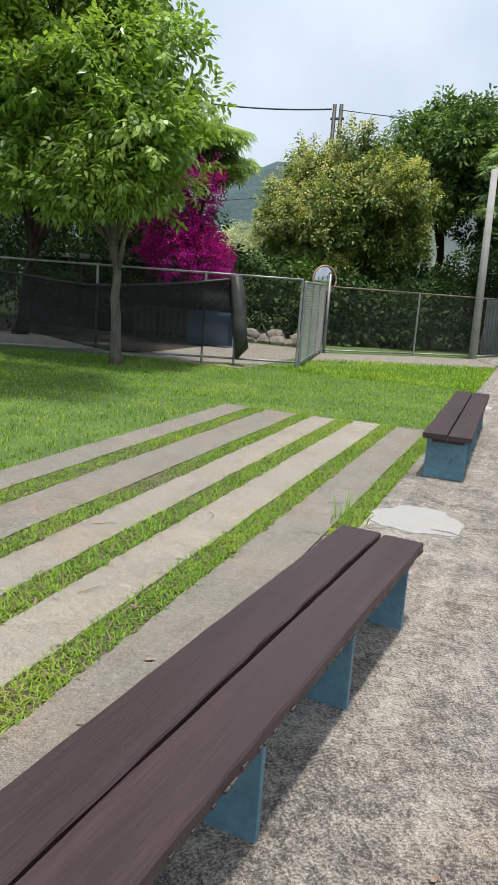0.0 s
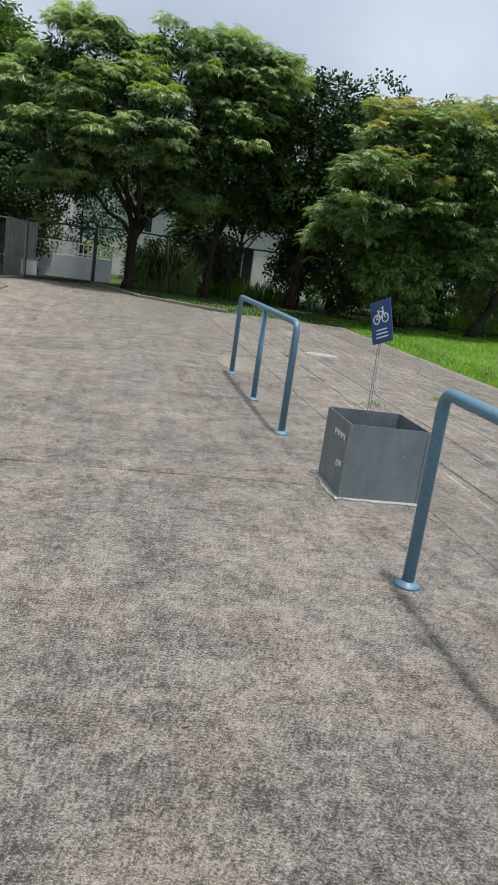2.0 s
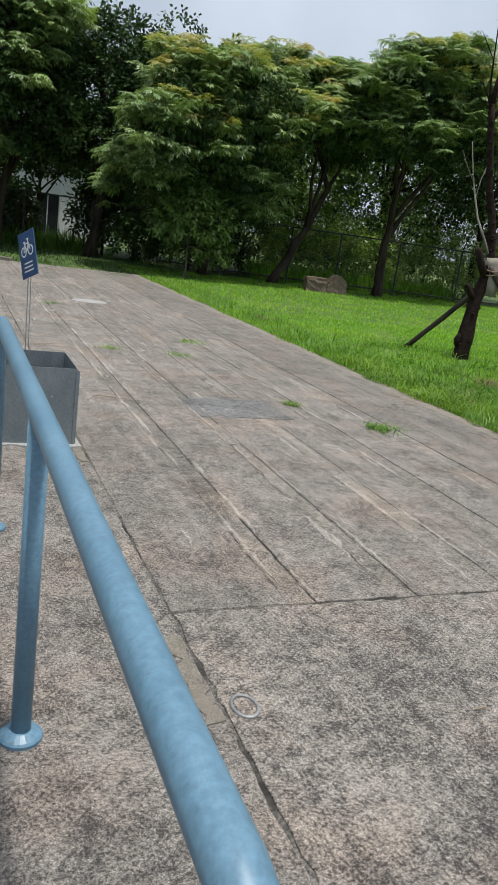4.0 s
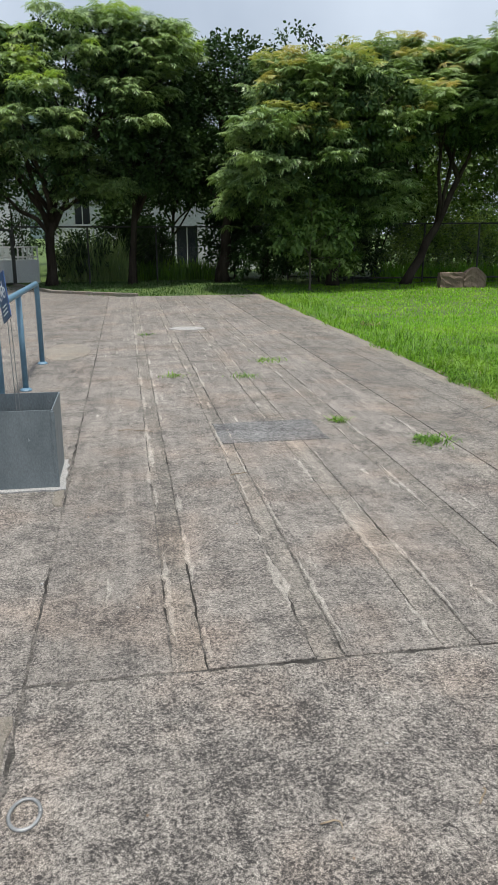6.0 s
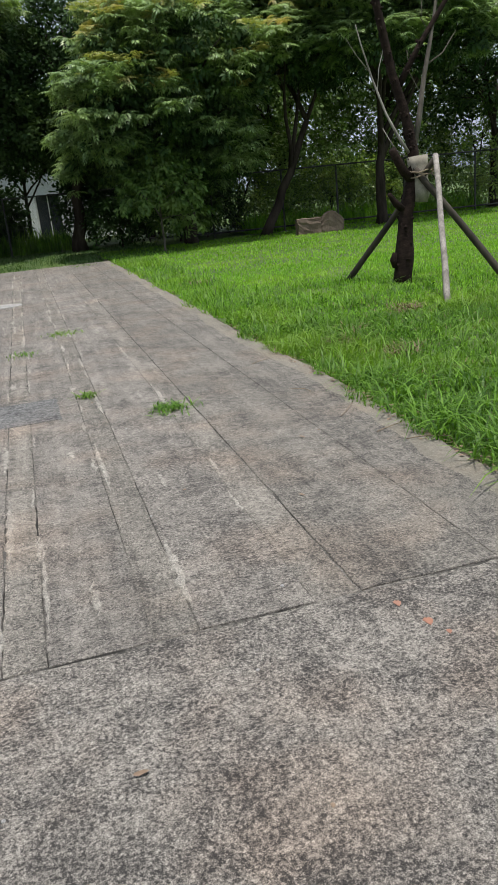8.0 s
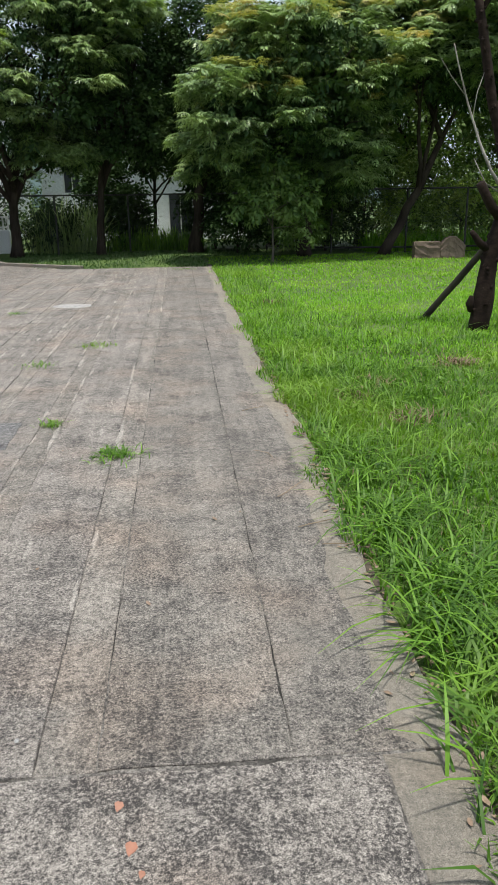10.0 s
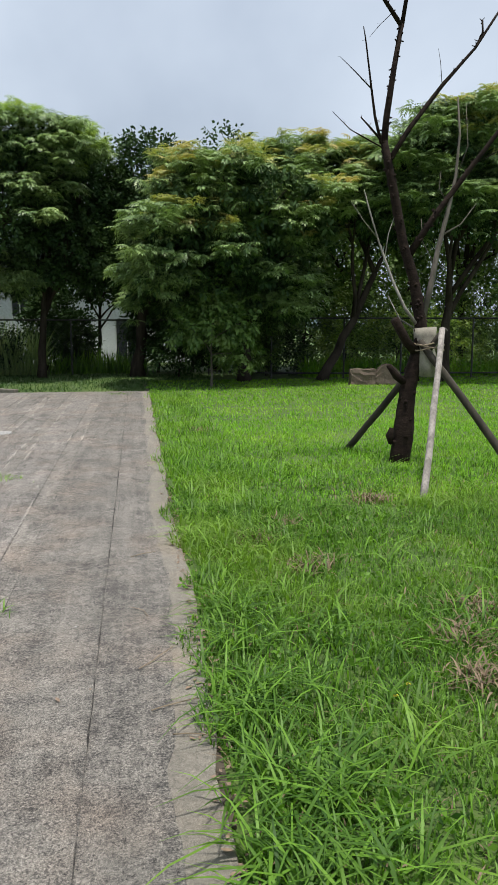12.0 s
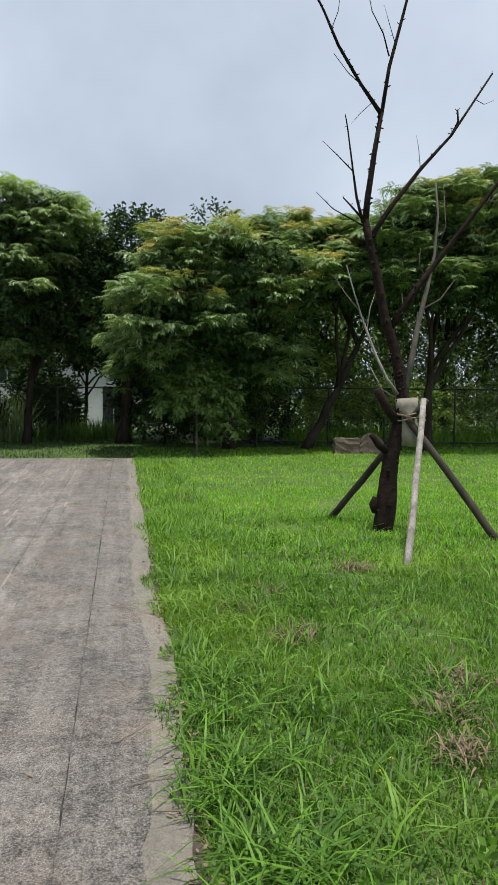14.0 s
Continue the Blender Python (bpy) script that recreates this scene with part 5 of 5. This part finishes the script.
for i, (x, y, z, sx, m, lab) in enumerate(((1.5, 43, 5.0, 3.6, DARKLEAF, 1), (9.2, 29.4, 5.2, 2.6, DARKLEAF, 1), (11.0, 28.0, 4.6, 2.6, MIDLEAF, 1), (14.0, 27.8, 4.4, 2.8, MIDLEAF, 1), (17.5, 26.5, 4.8, 2.8, MIDLEAF, 1), (20.5, 24.5, 4.6, 2.8, DARKLEAF, 1),
                                         (6.0, 43, 5.6, 3.8, DARKLEAF, 1), (-2.4, 29.5, 4.6, 2.2, DARKLEAF, 1), (24.0, 19, 4.4, 3.0, MIDLEAF, 1), (25.0, 12, 4.4, 3.0, MIDLEAF, 1), (25, 4, 4.2, 3.0, MIDLEAF, 1))):
    make_tree("dense green tree in the belt behind the fence", (x, y, -0.06), (x, y, z * 0.7), 0.15, lumps_in((x, y, z), (sx, 2.0, z * 0.66), 10, 0.4, seed=40 + i), LAUREL, m, 1500 if x < 23 else 500, 0.58, forks=4, group="tree belt")
for i, (x, y, s) in enumerate(((7.6, 25.2, 0.9), (9.4, 24.9, 1.0), (10.4, 25.4, 1.1), (13.0, 25.3, 1.0), (14.8, 25.4, 1.1), (16.6, 25.2, 1.1), (18.6, 24.8, 1.2), (20.8, 24.2, 1.2), (1.6, 27.0, 0.8))):
    make_tree("low leafy shrub along the fence", (x, y, -0.06), (x, y, s * 0.8), 0.04, lumps_in((x, y, s * 0.95), (s * 1.1, s * 0.8, s), 6, seed=70 + i), LAUREL, FRESHLEAF if x > 12 else (DARKLEAF, MIDLEAF)[i % 2], 420, 0.42, name="shrub", forks=2, group="fence shrubs")

make_tree("slim dark tree before the white house", (4.9, 29.6, -0.06), (5.0, 29.6, 2.6), 0.08, lumps_in((5.3, 29.6, 3.0), (1.7, 1.0, 0.9), 7, seed=77), LAUREL, DARKLEAF, 850, 0.5, forks=3, group="dark evergreens")
make_tree("overhanging tree casting shade on the lawn", (-8.9, 7.3, -0.05), (-8.4, 7.3, 4.6), 0.13,
          [(-8.0, 7.6, 6.0, 1.5, 1.5, 1.0), (-7.0, 7.9, 5.9, 0.9, 1.0, 0.7), (-7.2, 7.0, 6.1, 1.0, 1.0, 0.8), (-7.6, 8.3, 6.3, 1.1, 1.1, 0.8), (-9.2, 7.0, 6.0, 1.4, 1.4, 1.1), (-6.4, 7.4, 6.0, 0.7, 0.8, 0.6)],
          BROAD, FRESHLEAF, 2000, 0.36, forks=4)
# dark leaves also paint the crowns' shade here; mid green past x = 11
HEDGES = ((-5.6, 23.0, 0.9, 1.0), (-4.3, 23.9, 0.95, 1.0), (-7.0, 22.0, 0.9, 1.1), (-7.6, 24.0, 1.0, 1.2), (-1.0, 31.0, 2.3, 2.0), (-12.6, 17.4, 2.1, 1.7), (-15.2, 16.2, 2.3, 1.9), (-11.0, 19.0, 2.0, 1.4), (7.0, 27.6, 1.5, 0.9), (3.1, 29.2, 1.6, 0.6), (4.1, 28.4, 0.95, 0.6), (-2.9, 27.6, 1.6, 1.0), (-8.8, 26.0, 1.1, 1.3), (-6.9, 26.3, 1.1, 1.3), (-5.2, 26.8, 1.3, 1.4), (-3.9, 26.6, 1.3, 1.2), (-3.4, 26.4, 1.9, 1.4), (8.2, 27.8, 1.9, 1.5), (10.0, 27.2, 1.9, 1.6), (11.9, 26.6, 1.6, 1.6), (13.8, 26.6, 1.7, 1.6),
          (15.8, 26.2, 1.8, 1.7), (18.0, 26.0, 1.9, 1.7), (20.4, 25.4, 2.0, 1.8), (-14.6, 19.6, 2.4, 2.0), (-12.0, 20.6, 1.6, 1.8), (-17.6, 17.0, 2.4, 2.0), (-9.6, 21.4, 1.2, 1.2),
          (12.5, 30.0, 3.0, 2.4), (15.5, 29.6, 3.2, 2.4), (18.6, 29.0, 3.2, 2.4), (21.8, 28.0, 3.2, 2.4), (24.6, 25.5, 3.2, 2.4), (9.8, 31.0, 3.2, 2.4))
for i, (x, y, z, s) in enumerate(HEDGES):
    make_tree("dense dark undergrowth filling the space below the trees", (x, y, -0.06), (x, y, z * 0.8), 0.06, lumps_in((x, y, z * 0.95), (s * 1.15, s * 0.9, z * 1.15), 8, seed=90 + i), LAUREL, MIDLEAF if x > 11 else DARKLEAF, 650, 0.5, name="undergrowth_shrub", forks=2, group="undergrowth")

# reeds and tall weeds behind the fence
def reeds(label, x0, x1, y0, y1, count, h, mat):
    px, py = rng.uniform(x0, x1, count), rng.uniform(y0, y1, count)
    ob = blades("reeds", px, py, np.full(count, -0.03), h * rng.uniform(0.5, 1.15, count), rng.uniform(0.02, 0.045, count), rng.uniform(0.15, 0.8, count), mat, 0.55)
    return tagged(ob, label, "reeds", kind="stuff")
reeds("tall pale reeds behind the fence", 1.0, 3.2, 26.2, 28.2, 520, 1.9, REEDLEAF)
reeds("bright weeds behind the fence", 3.4, 6.6, 26.9, 29.0, 900, 0.9, GRASS)
reeds("tall weeds behind the far fence", 11.5, 20.0, 24.2, 26.0, 2600, 0.8, GRASSFAR)


# ---- lawns ----
def lawn(name, label, x0, x1, y0, y1, count, ln, width, mat, z=-0.03, keep=None, lean=(0.2, 1.0), droop=0.5):
    px, py = rng.uniform(x0, x1, count), rng.uniform(y0, y1, count)
    k = np.ones(count, bool)
    if keep is not None:
        k = keep(px, py)
    px, py = px[k], py[k]
    n = len(px)
    patchy = np.array([noise.noise((a * 0.9, b * 0.9, 3)) for a, b in zip(px, py)])
    k2 = patchy + rng.normal(0, 0.25, n) > -0.62
    px, py, patchy = px[k2], py[k2], patchy[k2]
    n = len(px)
    length = ln * (1 + 0.45 * patchy) * rng.uniform(0.5, 1.3, n)
    ob = blades(name, px, py, np.full(n, z), length, width * rng.uniform(0.6, 1.3, n), rng.uniform(*lean, n), mat, droop, 3)
    return tagged(ob, label, "grass", kind="stuff")
edge = lambda x, y: x > 6.545 + 0.07 * np.sin(y * 2.3) + 0.05 * np.sin(y * 7.1)
lawn("lawn", "lush green lawn beside the concrete", 6.4, 9.5, 2.0, 8.0, 62000, 0.08, 0.0075, GRASS, keep=edge)
lawn("lawn", "lush green lawn beside the concrete", 9.5, 13.0, 3.0, 8.0, 24000, 0.085, 0.011, GRASS)
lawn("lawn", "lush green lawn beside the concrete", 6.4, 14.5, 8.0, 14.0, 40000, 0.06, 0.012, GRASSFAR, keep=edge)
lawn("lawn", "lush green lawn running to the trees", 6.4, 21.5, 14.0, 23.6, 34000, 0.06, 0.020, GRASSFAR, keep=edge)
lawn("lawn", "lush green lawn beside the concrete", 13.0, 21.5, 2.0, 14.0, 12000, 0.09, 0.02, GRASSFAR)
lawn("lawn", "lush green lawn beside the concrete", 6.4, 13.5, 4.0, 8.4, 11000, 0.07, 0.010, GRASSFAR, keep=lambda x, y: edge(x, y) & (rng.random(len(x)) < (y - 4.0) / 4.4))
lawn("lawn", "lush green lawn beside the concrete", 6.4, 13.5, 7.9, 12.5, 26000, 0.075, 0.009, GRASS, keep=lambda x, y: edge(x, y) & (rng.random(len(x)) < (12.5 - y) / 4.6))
lawn("lawn", "rank grass along the concrete edge", 6.4, 7.5, 2.2, 19.5, 4200, 0.22, 0.011, GRASS, keep=edge, lean=(0.5, 1.1), droop=0.6)
lawn("lawn", "grass under the trees, coloured dark for shade", -1.5, 8.6, 20.1, 26.5, 11000, 0.07, 0.02, GRASSSHADETINT, keep=lambda x, y: (y > 20.1) & ~((x < 3.2) & (y < 24.6 - 1.9 * x) & (y < 23)))
for i in range(150):
    # tall arching tussocks
    x = 6.55 + abs(rng.normal(0, 1.3)) if i % 3 else rng.uniform(6.6, 12)
    y = rng.uniform(2.6, 11)
    n = 12
    if i < 26:
        x, y = 6.62 + abs(rng.normal(0, 0.35)), rng.uniform(2.7, 5.6)
    if i % 3 == 0 and x < 7.2:
        n = 18
    px, py = x + rng.normal(0, 0.05, n), y + rng.normal(0, 0.05, n)
    ob = blades("grass_tussock", px, py, np.full(n, -0.03), rng.uniform(0.14, 0.36, n), rng.uniform(0.007, 0.0145, n), rng.uniform(0.7, 1.4, n), GRASS, 0.58)
    tagged(ob, "arching tussock of broad green grass", "grass", "tussocks")
lawn("dead_grass", "dry brown blades scattered through the lawn", 6.5, 10.5, 2.2, 9.0, 3600, 0.075, 0.008, DEADGRASS, keep=edge, lean=(0.5, 1.4))
for i in range(18):
    x, y, n = 6.74 + abs(rng.normal(0, 0.22)), rng.uniform(1.7, 3.9), 16
    ob = blades("grass_tussock", x + rng.normal(0, 0.045, n), y + rng.normal(0, 0.045, n), np.full(n, -0.03), rng.uniform(0.12, 0.38, n), rng.uniform(0.007, 0.015, n), rng.uniform(0.6, 1.4, n), GRASS, 0.58)
    tagged(ob, "arching tussock of broad green grass", "grass", "tussocks")
lawn("lawn", "lush green lawn beside the concrete", 6.45, 9.5, -2.0, 2.2, 15000, 0.085, 0.008, GRASS, keep=edge)
DEAD = ((7.41, 7.24), (8.43, 7.99), (7.4, 6.16), (7.94, 4.89), (7.8, 4.44), (7.15, 6.82), (7.19, 12.82), (8.2, 5.25))
for x, y in DEAD:
    n = 110
    px, py = x + rng.normal(0, 0.09, n), y + rng.normal(0, 0.09, n)
    ob = blades("dead_grass", px, py, np.full(n, -0.025), rng.uniform(0.07, 0.15, n), rng.uniform(0.007, 0.013, n), rng.uniform(0.5, 1.3, n), DEADGRASS, 0.55)
    tagged(ob, "brown withered patch in the lawn", "dead grass", kind="stuff")
n = 420
wx, wy = 6.5 + rng.gamma(1.6, 0.8, n), rng.uniform(2.6, 10, n)
tv, tf = twig(7, 0.55, 0.17, 1.0, 0.1)
ob = scatter("broadleaf_weeds", tv, tf, np.stack([wx, wy, np.full(n, 0.0)], 1), turns_from(rng.uniform(0, 6.28, n), rng.uniform(0.4, 1.4, n), rng.uniform(0, 6.28, n)), rng.uniform(0.04, 0.08, n), GRASS)
tagged(ob, "small broad-leaved weeds among the grass", "weeds", kind="stuff")
sgrass = lambda x, y: ~(((x > -2.04) & (y > 0)) | ((y < 8.95) & (x > -4.62)))
lawn("lawn", "short sunlit lawn before the fence", -10.5, -1.9, 8.7, 14.5, 38000, 0.042, 0.010, GRASSSHORT, keep=lambda x, y: sgrass(x, y) & (y < 14.3 + (x + 5.41) * 0.48 + np.where(x > -5.41, 5, 0)))
lawn("lawn", "short sunlit lawn before the fence", -5.6, -1.95, 13.5, 19.2, 16000, 0.07, 0.016, GRASSSHORT, keep=lambda x, y: y < 16.3 + (x + 5.7) * 0.72)
lawn("lawn", "short lawn in the young tree's shade", -10.5, -4.6, 2.0, 8.75, 20000, 0.05, 0.011, GRASSSHORT, keep=sgrass)
lawn("lawn", "short lawn far along the fence", -20, -10.4, 2.0, 12.0, 7000, 0.06, 0.02, GRASSSHORT)
for x0, x1, y0, y1, n in ((-4.33, -4.09, 0, 8.9, 9500), (-3.69, -3.49, 0, 8.9, 9500), (-3.20, -2.99, 0, 8.9, 10000), (-2.675, -2.475, 0, 8.9, 11000), (-2.14, -1.97, 4.5, 9.0, 4500)):
    lawn("gap_grass", "grass growing in the gap between concrete strips", x0, x1, y0, y1, n, 0.042, 0.0062, GRASSSHORT, z=-0.016, lean=(0.4, 1.5))
    lawn("gap_grass", "dry blades among the grass between concrete strips", x0 - 0.02, x1 + 0.02, y0, y1, n // 9, 0.04, 0.006, DEADGRASS, z=-0.012, lean=(0.8, 1.7))
n = 26
tagged(blades("grass_tussock", -2.05 + rng.normal(0, 0.05, n), 4.85 + rng.normal(0, 0.1, n), np.full(n, -0.05), rng.uniform(0.15, 0.32, n), rng.uniform(0.007, 0.012, n), rng.uniform(0.3, 0.9, n), GRASS, 0.5),
       "tall grass tuft beside the bench", "grass", "tussocks")
for x, y, s, n in ((5.32, 5.58, 0.11, 160), (4.82, 6.32, 0.06, 70), (4.83, 9.47, 0.15, 110), (3.6, 8.6, 0.1, 50), (4.35, 8.45, 0.12, 60), (5.9, 19.2, 0.2, 90), (5.32, 5.62, 0.07, 60), (3.4, 12.2, 0.1, 40)):
    tagged(blades("weed_tuft", x + rng.normal(0, s * 0.7, n), y + rng.normal(0, s * 0.7, n), np.full(n, -0.002), rng.uniform(0.025, 0.085, n), rng.uniform(0.005, 0.010, n), rng.uniform(0.6, 1.5, n), GRASS, 0.5),
           "small green weed tuft growing in the concrete", "weed", "weed tufts", "stuff")

# ---- litter ----
def litter_leaf(x, y, s, z):
    bm = bmesh.new()
    a = random.uniform(0, 6.3)
    pts = [(-1, 0, 0.05), (-0.3, 0.42, 0.25), (0.5, 0.35, 0.12), (1.1, 0, 0.3), (0.5, -0.36, 0.2), (-0.3, -0.4, 0.1)]
    vs = [bm.verts.new((x + s * (p[0] * math.cos(a) - p[1] * math.sin(a)), y + s * (p[0] * math.sin(a) + p[1] * math.cos(a)), z + s * p[2])) for p in pts]
    c = bm.verts.new((x, y, z))
    for i in range(6):
        bm.faces.new((c, vs[i], vs[(i + 1) % 6]))
    return bm
for i in range(340):
    y = random.uniform(1.9, 8.5) if i % 4 else random.uniform(9, 18)
    tagged(part("fallen_leaf", litter_leaf(6.56 + random.gauss(0.0, 0.045), y, random.uniform(0.011, 0.024), 0.002), DRY), "curled dry brown leaf at the concrete edge", "leaf", "fallen leaves")
for x, y in ((-1.1, 1.95), (5.9, 4.5), (5.6, 3.7), (0.9, 2.5), (1.4, 4.4), (4.6, 2.2), (-2.6, 3.0), (-2.3, 2.6)):
    tagged(part("fallen_leaf", litter_leaf(x, y, random.uniform(0.015, 0.025), 0.006), DRY), "curled dry brown leaf on the concrete", "leaf", "fallen leaves")
for x, y, a, ln in ((6.25, 4.75, 0.9, 0.30), (6.3, 4.35, 0.3, 0.22), (6.38, 4.15, -0.4, 0.25), (6.2, 6.5, 0.5, 0.2), (3.72, 5.0, 0.1, 0.12), (-2.9, 3.0, 1.2, 0.12), (-3.4, 3.9, 0.4, 0.14), (-2.85, 4.4, 2.1, 0.12), (-2.3, 5.2, 0.2, 0.16), (-2.55, 6.2, 2.5, 0.12), (-1.0, 1.6, 2.6, 0.08),
                    (4.0, 2.0, 1.0, 0.06), (6.3, 5.4, 2.2, 0.18), (-1.55, 5.0, -0.3, 0.3), (-2.3, 2.1, 0.4, 0.14), (3.0, 6.3, -0.4, 0.3), (3.55, 2.0, -0.5, 0.06)):
    bm = bmesh.new()
    tube(bm, bend((x, y, 0.008), (x + math.cos(a) * ln, y + math.sin(a) * ln, 0.01), (0.02, 0.015, 0.004), 5, 0.003), [0.003, 0.003, 0.0028, 0.0025, 0.002, 0.0012], 5)
    tagged(part("twig", bm, STRAW), "thin dry twig lying on the concrete", "twig", "twigs")
for x, y in ((7.33, 4.25), (7.42, 4.34)):
    f = thing("flower", "small yellow flower in the grass", "flower", (x, y, -0.05), "flowers")
    bm = bmesh.new()
    tube(bm, [(0, 0, 0), (0.004, 0, 0.09)], 0.0015, 5)
    part("stem", bm, GRASS, f)
    bm = bmesh.new()
    c = bm.verts.new((0.004, 0, 0.092))
    ring = [bm.verts.new((0.004 + math.cos(k * 0.524) * (0.014 if k % 2 else 0.009), math.sin(k * 0.524) * (0.014 if k % 2 else 0.009), 0.098)) for k in range(12)]
    for k in range(12):
        bm.faces.new((c, ring[k], ring[(k + 1) % 12]))
    part("petals", bm, YELLOW, f)

for i in range(60):
    x, y = random.uniform(-1.3, 6.2), random.uniform(0.9, 7)
    bm = bmesh.new()
    bmesh.ops.create_icosphere(bm, subdivisions=1, radius=random.uniform(0.004, 0.009))
    for v in bm.verts:
        v.co = Vector((v.co.x * random.uniform(0.7, 1.4), v.co.y * random.uniform(0.7, 1.3), v.co.z * 0.6)) + Vector((x, y, 0.003))
    tagged(part("pebble", bm, random.choice((PATCH, STRIP, DRY))), "small loose pebble on the concrete", "pebble", "pebbles")

# ---- overhead: masts and cables ----
mast = thing("power_mast", "twin steel power masts with cables behind the trees", "mast", (-10.8, 34, -0.06))
for dx in (-0.16, 0.14):
    bm = bmesh.new()
    tube(bm, [(dx, 0, -0.1), (dx, 0, 9.55)], [0.13, 0.085], 10)
    part("mast_pole", bm, DARKSTEEL, mast, smooth=True)
bm = box(bmesh.new(), -0.3, 0.3, -0.06, 0.06, 8.9, 9.0, 0.01)
part("crossarm", bm, DARKSTEEL, mast)
for (a, b, sag, r) in (((-0.3, 0, 9.35), (-14, 2, 11.6), -0.5, 0.035), ((0.2, 0, 9.3), (20, 8, 9.8), -0.4, 0.02), ((-20, 8, 5.9), (0, 3, 6.4), -0.3, 0.018), ((-20, 8, 5.0), (2, 3, 4.7), -0.3, 0.03), ((-20, 8, 4.2), (2, 3, 3.9), -0.3, 0.02)):
    bm = bmesh.new()
    tube(bm, bend(a, b, (0, 0, sag), 14), r, 6)
    part("cable", bm, DARKSTEEL, mast, smooth=True)
